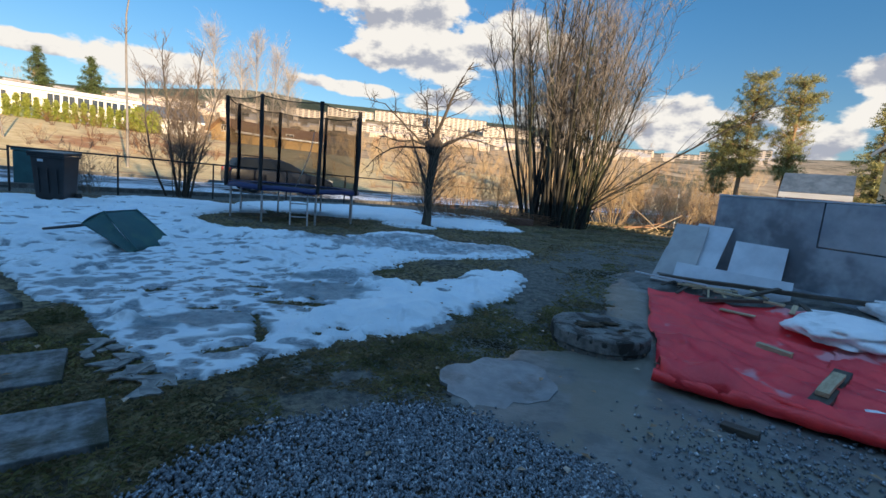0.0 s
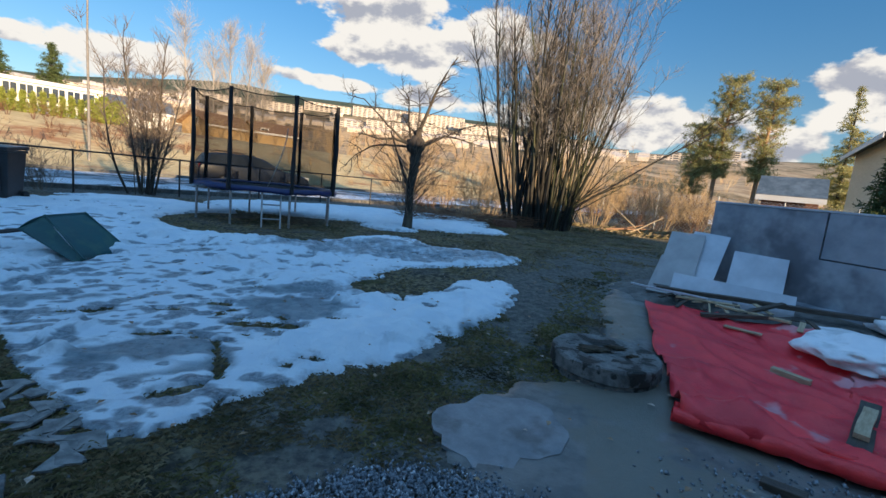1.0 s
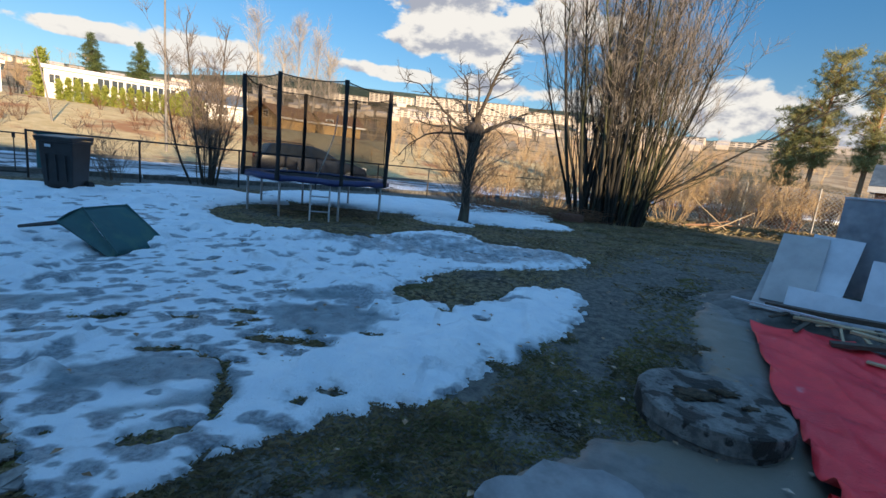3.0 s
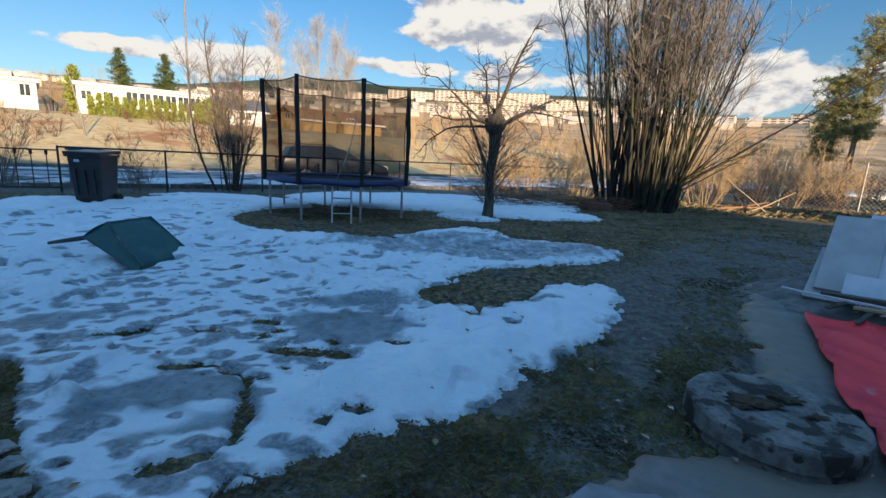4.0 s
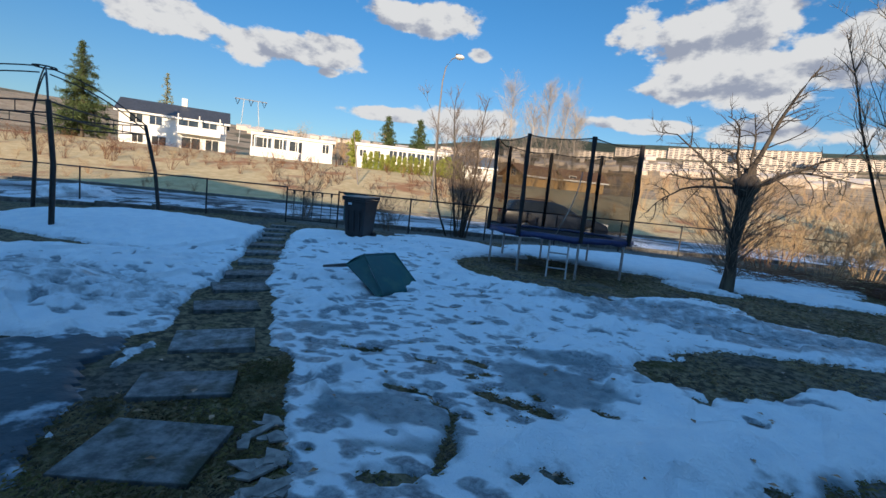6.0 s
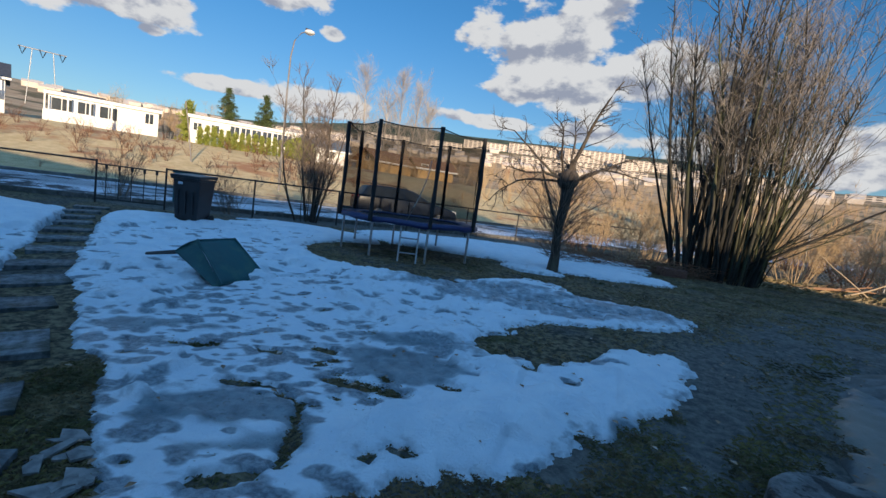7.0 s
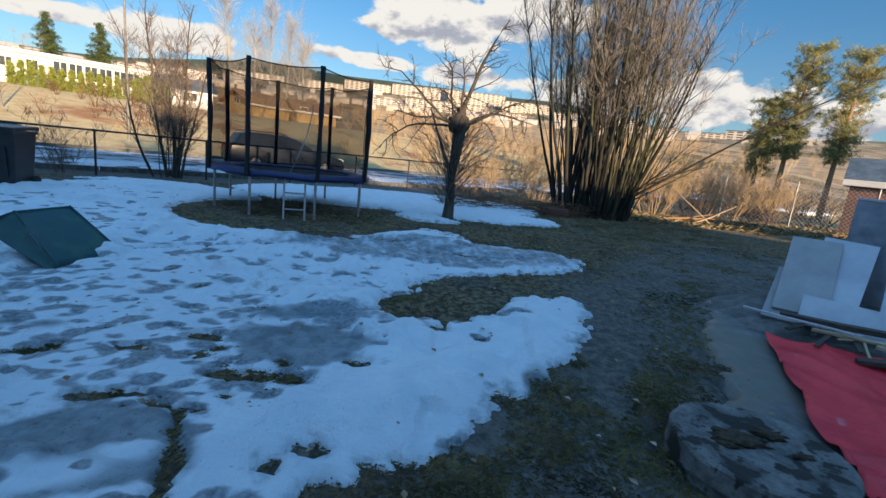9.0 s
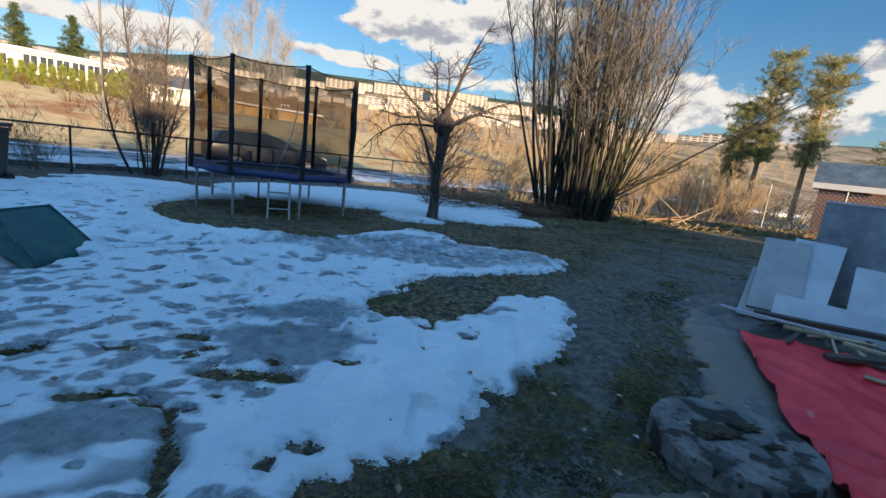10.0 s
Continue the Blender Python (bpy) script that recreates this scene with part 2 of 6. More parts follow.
def ground_material():
    """Turf, mud, road, meadow and far hillside by the zones stored on the ground's points."""
    m = bpy.data.materials.new("ground_cover")
    m.use_nodes = True
    n = Nodes(m.node_tree)
    pos = n.add("ShaderNodeNewGeometry").outputs["Position"]

    def zone(a):
        return n.add("ShaderNodeAttribute", attribute_name=a).outputs["Fac"]

    f1, f2, f3 = n.noise(pos, 14, 7, 0.65), n.noise(pos, 2.2, 5, 0.6), n.noise(pos, 0.7, 4, 0.6)
    turf = n.mix(n.step(f1, 0.38, 0.66), (0.038, 0.033, 0.023), (0.25, 0.20, 0.115))
    turf = n.mix(n.step(f2, 0.52, 0.72), turf, (0.088, 0.080, 0.030))
    turf = n.mix(n.step(f3, 0.52, 0.66), turf, n.mix(n.step(f1, 0.4, 0.6), (0.05, 0.047, 0.040), (0.13, 0.122, 0.105)))
    mud = n.mix(n.step(f1, 0.3, 0.7), (0.075, 0.076, 0.072), (0.19, 0.185, 0.17))
    straw = n.mix(n.step(f1, 0.3, 0.7), (0.26, 0.18, 0.085), (0.46, 0.35, 0.18))
    asphalt = n.mix(n.step(f1, 0.3, 0.7), (0.055, 0.056, 0.06), (0.095, 0.096, 0.10))
    icy = n.step(n.noise(pos, 0.9, 6, 0.7), 0.42, 0.52)
    asphalt = n.mix(n.math("MULTIPLY", icy, zone("verge")), asphalt, (0.70, 0.73, 0.78))
    g4, g5 = n.noise(pos, 0.22, 6, 0.65), n.noise(pos, 1.6, 6, 0.7)
    meadow = n.mix(n.step(g5, 0.3, 0.7), (0.50, 0.36, 0.17), (0.68, 0.53, 0.29))
    meadow = n.mix(n.step(g4, 0.5, 0.66), meadow, (0.38, 0.19, 0.09))
    h1, h2 = n.noise(pos, 0.018, 6, 0.65), n.noise(pos, 0.10, 6, 0.7)
    hill = n.mix(n.step(h2, 0.35, 0.65), (0.28, 0.19, 0.11), (0.50, 0.38, 0.24))
    hill = n.mix(n.step(h1, 0.5, 0.6), hill, (0.12, 0.10, 0.05))
    wood = n.mix(n.step(n.noise(pos, 0.06, 7, 0.75), 0.35, 0.65), (0.035, 0.052, 0.032), (0.10, 0.115, 0.065))
    col = n.mix(zone("mud"), turf, mud)
    col = n.mix(zone("straw"), col, straw)
    col = n.mix(zone("road"), col, asphalt)
    col = n.mix(zone("meadow"), col, meadow)
    col = n.mix(zone("hill"), col, hill)
    col = n.mix(zone("forest"), col, wood)
    b = n.add("ShaderNodeBsdfPrincipled", ins={"Base Color": col, "Roughness": 0.9, "Specular IOR Level": 0.25})
    bn = n.add("ShaderNodeBump", ins={"Strength": 1.0, "Distance": 0.03, "Height": n.noise(pos, 26, 8, 0.7)})
    n.t.links.new(bn.outputs[0], b.inputs["Normal"])
    n.t.links.new(b.outputs[0], n.add("ShaderNodeOutputMaterial").inputs[0])
    return m


def snow_material():
    """Old snow: white grains, grey slush and painted hollow shade where the stored value is high, some dirt."""
    m = bpy.data.materials.new("old_snow")
    m.use_nodes = True
    n = Nodes(m.node_tree)
    pos = n.add("ShaderNodeNewGeometry").outputs["Position"]
    slush_shade = n.add("ShaderNodeAttribute", attribute_name="slush_shade").outputs["Fac"]
    ice = n.add("ShaderNodeAttribute", attribute_name="ice").outputs["Fac"]
    a, d = n.noise(pos, 4.0, 6, 0.6), n.noise(pos, 22, 6, 0.7)
    col = n.mix(n.step(a, 0.3, 0.7), (0.70, 0.80, 0.88), (0.80, 0.88, 0.93))
    wet = n.mix(n.step(d, 0.35, 0.65), (0.13, 0.165, 0.195), (0.34, 0.41, 0.46))
    speck = n.noise(pos, 11, 6, 0.65)
    k = n.step(n.math("ADD", slush_shade, n.math("ADD", n.math("MULTIPLY_ADD", a, 1.1, -0.55), n.math("MULTIPLY_ADD", speck, 0.9, -0.45))), 0.27, 0.72)
    col = n.mix(k, col, wet)
    glaze = n.mix(n.step(n.noise(pos, 7, 5, 0.6), 0.3, 0.7), (0.14, 0.19, 0.22), (0.29, 0.36, 0.40))
    glaze = n.mix(n.step(d, 0.56, 0.70), glaze, (0.09, 0.10, 0.10))
    k = n.math("MAXIMUM", k, ice)
    col = n.mix(ice, col, glaze)
    dirt = n.step(n.noise(pos, 38, 4, 0.7), 0.66, 0.72)
    col = n.mix(n.math("MULTIPLY", dirt, 0.55), col, (0.10, 0.08, 0.06))
    b = n.add("ShaderNodeBsdfPrincipled", ins={"Base Color": col, "Roughness": n.math("MULTIPLY_ADD", k, -0.35, 0.75), "Specular IOR Level": 0.4})
    h = n.math("ADD", n.noise(pos, 60, 5, 0.7), n.math("MULTIPLY", n.noise(pos, 9, 4, 0.6), 2.0))
    bn = n.add("ShaderNodeBump", ins={"Strength": 0.9, "Distance": 0.022, "Height": h})
    n.t.links.new(bn.outputs[0], b.inputs["Normal"])
    n.t.links.new(b.outputs[0], n.add("ShaderNodeOutputMaterial").inputs[0])
    return m


M["ground"], M["snow"] = ground_material(), snow_material()
M["apron"] = surface("sandy_wet_concrete", (0.10, 0.10, 0.098), (0.19, 0.187, 0.175), 5, 0.5, 0.004, 45, c3=(0.165, 0.152, 0.125), s3=0.9, rough2=0.32, edge=(0.50, 0.54))
M["old_concrete"] = surface("black_stained_concrete", (0.07, 0.072, 0.07), (0.22, 0.22, 0.21), 11, 0.75, 0.008, 40, c3=(0.018, 0.017, 0.014), s3=5.5, edge=(0.50, 0.58))
M["tuft"] = surface("olive_moss_grass", (0.085, 0.086, 0.026), (0.27, 0.23, 0.085), 2.5, 0.9, c3=(0.05, 0.04, 0.02), s3=1.5)
M["plate"] = surface("pale_wet_concrete", (0.17, 0.18, 0.19), (0.27, 0.28, 0.29), 5, 0.45, 0.004, 30, c3=(0.12, 0.12, 0.12), s3=3, rough2=0.3)
M["ice"] = surface("dark_wet_ice", (0.012, 0.020, 0.030), (0.05, 0.07, 0.09), 4.0, 0.30, 0.006, 9, c3=(0.34, 0.41, 0.48), s3=3.6, rough2=0.5, spec=0.2, edge=(0.50, 0.66))


# ---- mesh tools ----
def finish(name, me, material, parent=None, label="", smooth=False):
    me.materials.append(material)
    if smooth:
        me.polygons.foreach_set("use_smooth", np.ones(len(me.polygons), bool))
    ob = new(name, me)
    if parent:
        ob.parent = parent
    if label:
        ob["label"] = label
    return ob


def part(name, bm, material, parent=None, label="", smooth=False):
    me = bpy.data.meshes.new(name)
    bm.to_mesh(me)
    bm.free()
    return finish(name, me, material, parent, label, smooth)


def raw(name, verts, faces, material, parent=None, label="", smooth=False):
    """A mesh object from points and faces; even faces as an array go in fast."""
    me = bpy.data.meshes.new(name)
    if isinstance(faces, np.ndarray):
        v, f = np.asarray(verts, np.float32), faces.astype(np.int32)
        me.vertices.add(len(v))
        me.vertices.foreach_set("co", v.ravel())
        me.loops.add(f.size)
        me.loops.foreach_set("vertex_index", f.ravel())
        me.polygons.add(len(f))
        me.polygons.foreach_set("loop_start", np.arange(0, f.size, f.shape[1], dtype=np.int32))
        me.update(calc_edges=True)
    else:
        me.from_pydata(list(verts), [], faces)
        me.update()
    return finish(name, me, material, parent, label, smooth)


def thing(name, label, category, at=(0, 0, 0), rz=0.0, group="", kind=""):
    ob = new(name)
    ob.matrix_basis = pose(*at, 0, 0, rz)
    return tagged(ob, label, category, group, kind)


def box(bm, size, m=Matrix(), bevel=0.0):
    r = bmesh.ops.create_cube(bm, size=1.0, matrix=m @ Matrix.Diagonal((*size, 1)))
    if bevel:
        es = list({e for v in r["verts"] for e in v.link_edges})
        bmesh.ops.bevel(bm, geom=es, offset=bevel, segments=2, affect="EDGES", profile=0.6)


def boxed(size, m=Matrix(), bevel=0.0):
    bm = bmesh.new()
    box(bm, size, m, bevel)
    return bm


def tube_data(lines, sides=5):
    """Tubes along polylines: lines of (points, radii)."""
    sizes = {}
    for pts, rad in lines:
        sizes.setdefault(len(pts), []).append((pts, rad))
    V, F, base = [], [], 0
    ring = np.linspace(0, 2 * np.pi, sides, endpoint=False)
    cs, sn = np.cos(ring)[None, None, :, None], np.sin(ring)[None, None, :, None]
    for k, some in sizes.items():
        P = np.array([p for p, _ in some], float)
        r = np.array([np.broadcast_to(np.asarray(q, float), (k,)) for _, q in some])
        d = np.gradient(P, axis=1)
        d /= np.linalg.norm(d, axis=2)[..., None] + 1e-9
        ref = np.where(np.abs(d[..., 2:3]) > 0.9, [1.0, 0, 0], [0, 0, 1.0])
        a = np.cross(d, ref)
        a /= np.linalg.norm(a, axis=2)[..., None] + 1e-9
        b = np.cross(d, a)
        v = P[:, :, None, :] + r[:, :, None, None] * (cs * a[:, :, None, :] + sn * b[:, :, None, :])
        V.append(v.reshape(-1, 3))
        o = (np.arange(len(some)) * k * sides)[:, None, None]
        i = (np.arange(k - 1) * sides)[None, :, None]
        j = np.arange(sides)[None, None, :]
        jn = (j + 1) % sides
        F.append(np.stack([o + i + j, o + i + jn, o + i + sides + jn, o + i + sides + j], -1).reshape(-1, 4) + base)
        base += len(some) * k * sides
    return np.concatenate(V), np.concatenate(F)


def tubes(name, lines, material, parent=None, sides=5, label="", smooth=True):
    v, f = tube_data(lines, sides)
    return raw(name, v, f, material, parent, label, smooth)


TABLES = {}


def fbm(x, y, scale, octaves=4, seed=0, gain=0.5):
    """Value noise on arrays, about -0.5 to 0.5."""
    out, amp, tot = np.zeros_like(x, dtype=float), 1.0, 0.0
    for o in range(octaves):
        if (seed, o) not in TABLES:
            TABLES[seed, o] = np.random.RandomState(seed * 31 + o).rand(256, 256)
        tab = TABLES[seed, o]
        u, v = x * scale * 2**o + 17.3 * o, y * scale * 2**o + 9.1 * o
        iu, iv = np.floor(u).astype(int), np.floor(v).astype(int)
        fu, fv = u - iu, v - iv
        fu, fv = fu * fu * (3 - 2 * fu), fv * fv * (3 - 2 * fv)
        g = lambda a, b: tab[a % 256, b % 256]
        val = (g(iu, iv) * (1 - fu) + g(iu + 1, iv) * fu) * (1 - fv) + (g(iu, iv + 1) * (1 - fu) + g(iu + 1, iv + 1) * fu) * fv
        out, tot, amp = out + amp * (val - 0.5), tot + amp, amp * gain
    return out / tot


def sstep(v, lo, hi):
    t = np.clip((v - lo) / (hi - lo), 0, 1)
    return t * t * (3 - 2 * t)


def height(x, y):
    """The lie of the land."""
    x, y = np.asarray(x, float), np.asarray(y, float)
    s = -0.71 * x + 0.70 * y
    r = np.hypot(x, y)
    z = 0.03 + 0.22 * sstep(y, 3.5, 9.0)
    z = z + 0.12 * sstep(s, 15.5, 20) + 3.4 * sstep(s, 25, 56) + 4.0 * sstep(s, 60, 130)
    z = z + 14 * sstep(r, 110, 330) + 45 * sstep(r, 300, 800) + 128 * sstep(r, 700, 1300) * (0.88 + 0.4 * fbm(x, y, 0.0016, 3, 5)) * (1 - 0.55 * sstep(np.arctan2(x, np.maximum(y, 1.0)), 0.10, 0.38)) * (1 - 0.50 * sstep(-np.arctan2(x, np.maximum(y, 1.0)), 0.38, 0.80))
    right = sstep(x - 0.45 * y, 4, 16) * sstep(y, 14, 26)
    z = z - 0.9 * right * (1 - sstep(r, 60, 200))
    return z


def gz(x, y):
    return float(height(x, y))


# ---- ground ----
def graded(lo, hi, step, far, grow=1.16):
    a = list(np.arange(lo, hi + 1e-6, step))
    d, up, dn = step, [], []
    p, q = hi, lo
    while p < far or q > -far:
        d = min(d * grow, 60.0)
        p, q = p + d, q - d
        up.append(p), dn.append(q)
    return np.array(dn[::-1] + a + up)


def blob(x, y, cx, cy, rx, ry, rot=0.0):
    """About the distance in metres inside an ellipse."""
    c, s = math.cos(radians(rot)), math.sin(radians(rot))
    u, v = (x - cx) * c + (y - cy) * s, -(x - cx) * s + (y - cy) * c
    return (1 - np.hypot(u / rx, v / ry)) * min(rx, ry)


def strip(x, y, x0, y0, x1, y1, half):
    """About the distance in metres inside a straight strip."""
    dx, dy = x1 - x0, y1 - y0
    t = np.clip(((x - x0) * dx + (y - y0) * dy) / (dx * dx + dy * dy), 0, 1)
    return half - np.hypot(x - x0 - t * dx, y - y0 - t * dy)


def grid_mesh(name, X, Y, Z, keep, material, smooth=True):
    """A mesh of the kept cells of a grid."""
    ny, nx = X.shape
    idx = np.arange(nx * ny).reshape(ny, nx)
    f = np.stack([idx[:-1, :-1], idx[:-1, 1:], idx[1:, 1:], idx[1:, :-1]], -1)[keep]
    used, inv = np.unique(f, return_inverse=True)
    v = np.stack([X.ravel(), Y.ravel(), Z.ravel()], 1)[used]
    return raw(name, v, inv.reshape(-1, 4), material, smooth=smooth), used


def store(ob, name, values):
    a = ob.data.attributes.new(name, "FLOAT", "POINT")
    a.data.foreach_set("value", np.ascontiguousarray(values, dtype=np.float32))


gx, gy = graded(-13.0, 6.0, 0.075, 2600), graded(0.5, 16.0, 0.075, 2600)
X, Y = np.meshgrid(gx, gy)
S = -0.71 * X + 0.70 * Y
R = np.hypot(X, Y)
Z = height(X, Y)
near = sstep(R, 40, 22)
Z = Z + near * (0.05 * fbm(X, Y, 0.9, 4, 2) + 0.035 * fbm(X, Y, 5.0, 3, 3)) * (1 - sstep(S, 15, 16.5))
# a soft mound by the bank beyond the path, and the cut edge beside the mud
Z = Z - 0.06 * sstep(strip(X, Y, 1.3, 4.2, 4.2, 8.6, 0.35), 0, 0.3)
ground, used = grid_mesh("ground", X, Y, Z, np.ones((len(gy) - 1, len(gx) - 1), bool), M["ground"])
tagged(ground, "thawing garden turf, road and brown meadow rising to a hillside", "ground", kind="structure")
road = sstep(S, 16.2, 16.6) * (1 - sstep(S, 24.2, 24.9))
hill = sstep(R, 70, 130)
top = height(X, Y)
store(ground, "road", road.ravel())
store(ground, "verge", (1 - 0.5 * sstep(S, 18.5, 20.0) * (1 - sstep(S, 22.6, 23.4))).ravel())
store(ground, "meadow", (sstep(S, 24.2, 24.9) * (1 - hill)).ravel())
store(ground, "hill", hill.ravel())
store(ground, "forest", sstep(top + 30 * fbm(X, Y, 0.004, 4, 8), 104, 116).ravel())
store(ground, "mud", 0.85 * np.clip(sstep(strip(X, Y, 0.3, 3.3, 5.0, 11.0, 1.5), -0.4, 0.6) + sstep(strip(X, Y, -12, 11, -2, 19.5, 1.6), 0, 0.6), 0, 1).ravel())
store(ground, "straw", np.clip(sstep(strip(X, Y, 3.0, 18.4, 22, 22.0, 2.6) + 0.8 * fbm(X, Y, 1.0, 3, 4), -0.3, 0.8) * (1 - sstep(S, 12, 14)) + sstep(X - 0.45 * Y, 2, 8) * sstep(Y, 17, 20), 0, 1).ravel())

# ---- snow ----
fine = 0.032
X, Y = np.meshgrid(np.arange(-13.6, 3.0, fine), np.arange(1.5, 17.6, fine))
near_patch = blob(X, Y, -0.20, 4.75, 1.92, 0.60, 50)
mask = np.maximum.reduce([
    near_patch,
    blob(X, Y, 0.66, 6.05, 0.72, 0.40, 52),
    blob(X, Y, -2.55, 3.75, 1.75, 1.1, 32),
    blob(X, Y, -2.6, 5.1, 2.4, 1.2, 32),
    blob(X, Y, -1.75, 3.9, 1.4, 1.1, 32),
    blob(X, Y, -1.80, 3.05, 0.85, 0.62, 25),
    blob(X, Y, -1.2, 5.0, 1.1, 0.8, 35),
    blob(X, Y, -3.9, 6.7, 4.6, 2.3, 34),
    blob(X, Y, -1.0, 7.8, 2.6, 0.90, 16),
    blob(X, Y, -7.2, 9.6, 2.9, 2.3, 35),
    blob(X, Y, -2.3, 14.2, 4.2, 2.2, 20),
    blob(X, Y, -0.1, 12.6, 2.1, 0.85, 12),
    blob(X, Y, -1.2, 11.15, 0.75, 0.35, 0),
    blob(X, Y, -2.72, 1.92, 0.30, 0.16, 35),
    blob(X, Y, -4.15, 3.55, 0.16, 0.10, 35),
])
bank = np.maximum.reduce([blob(X, Y, -12.0, 5.4, 5.6, 2.1, 20), blob(X, Y, -7.4, 3.9, 2.6, 1.3, 30), blob(X, Y, -6.6, 2.6, 2.4, 1.3, 20)])
mask = np.maximum(mask, bank)
bare = np.maximum.reduce([
    blob(X, Y, -3.2, 9.75, 2.15, 1.85, 15),
    blob(X, Y, -0.38, 6.05, 0.60, 0.36, 38),
    blob(X, Y, -0.88, 3.56, 0.06, 0.09), blob(X, Y, -0.77, 3.70, 0.09, 0.06), blob(X, Y, 0.25, 4.47, 0.10, 0.09),
    strip(X, Y, -2.15, 3.84, -1.84, 3.99, 0.045), blob(X, Y, -1.46, 4.30, 0.20, 0.06, 5), blob(X, Y, -1.15, 4.36, 0.09, 0.05),
    blob(X, Y, -0.82, 4.68, 0.10, 0.045), blob(X, Y, -1.97, 4.74, 0.11, 0.07), blob(X, Y, -1.82, 4.50, 0.08, 0.05),
    blob(X, Y, -2.85, 4.22, 0.16, 0.05, 20), blob(X, Y, -2.32, 4.44, 0.12, 0.045, 20), blob(X, Y, -1.41, 4.06, 0.045, 0.035), blob(X, Y, -0.28, 5.46, 0.08, 0.06),
    strip(X, Y, -1.77, 3.90, -1.54, 3.85, 0.028), strip(X, Y, -1.54, 3.85, -1.45, 3.66, 0.035), strip(X, Y, -1.45, 3.66, -1.35, 3.55, 0.03), strip(X, Y, -1.35, 3.55, -1.24, 3.22, 0.032),
    blob(X, Y, -1.40, 3.02, 0.20, 0.06, 40),
    strip(X, Y, -3.9, 6.5, -2.1, 7.7, 0.05), strip(X, Y, -2.6, 8.05, -1.2, 8.35, 0.10), blob(X, Y, 0.35, 7.0, 0.4, 0.10, 30), blob(X, Y, -0.2, 8.0, 0.6, 0.08, 10),
    blob(X, Y, -7.95, 4.15, 0.35, 0.10, 20), blob(X, Y, -9.2, 10.2, 1.3, 0.6, 45),
])
lane = np.maximum.reduce([strip(X, Y, -1.2, 1.6, -3.4, 3.1, 0.60), strip(X, Y, -3.4, 3.1, -5.4, 4.4, 0.46), strip(X, Y, -5.4, 4.4, -10.6, 8.5, 0.34), strip(X, Y, -3.0, 1.6, -4.15, 2.3, 0.42)])
mask = mask + 0.24 * fbm(X, Y, 1.3, 5, 11, 0.6) + 0.22 * fbm(X, Y, 6.0, 4, 12, 0.7)
ragged = fbm(X, Y, 8.0, 4, 13, 0.7)
# thin snow opens in small gaps along the thawed edges
mask = np.minimum(mask, -np.maximum(bare + 0.004 + 0.11 * ragged, lane + 0.24 * fbm(X, Y, 1.7, 5, 14, 0.65)))
slush_shade = sstep(blob(X, Y, -3.2, 5.0, 3.8, 2.4, 32), 0.0, 0.6) * 0.26 - 0.30 * sstep(near_patch, 0.02, 0.15)
slush_shade = np.maximum(slush_shade, sstep(blob(X, Y, -0.6, 8.0, 2.7, 0.95, 14), 0, 0.3) * 0.60)
slush_shade = np.maximum(slush_shade, sstep(blob(X, Y, -0.9, 5.6, 0.9, 0.45, 35), 0, 0.3) * 0.5)
slush_shade = np.maximum(slush_shade, sstep(blob(X, Y, -6.4, 2.9, 2.6, 1.0, 28), 0, 0.4) * 0.45)
slush_shade = np.maximum(slush_shade, sstep(mask, 0.12, 0.02) * 0.40)
# frozen pools in the snow, with snow left standing in the lower one
wob = 0.34 * fbm(X, Y, 2.6, 4, 21, 0.6)
ice_d = np.maximum.reduce([
    np.minimum(blob(X, Y, -1.72, 3.50, 0.60, 0.38, 30) + 1.5 * wob, -np.maximum(blob(X, Y, -1.80, 3.27, 0.26, 0.09, 25), blob(X, Y, -1.56, 3.50, 0.13, 0.08, 20)) + 0.2 * wob),
    blob(X, Y, -1.24, 4.86, 0.60, 0.36, 22) + wob, blob(X, Y, -1.45, 5.38, 0.34, 0.15, 20) + wob,
    blob(X, Y, -3.08, 4.58, 0.17, 0.08, 15), blob(X, Y, -2.45, 2.98, 0.25, 0.12, 40) + wob, blob(X, Y, 0.50, 4.72, 0.16, 0.40, -10) + 0.8 * wob, blob(X, Y, -3.6, 4.3, 0.35, 0.14, 30) + wob,
])
ice_k = sstep(ice_d, -0.02, 0.07)
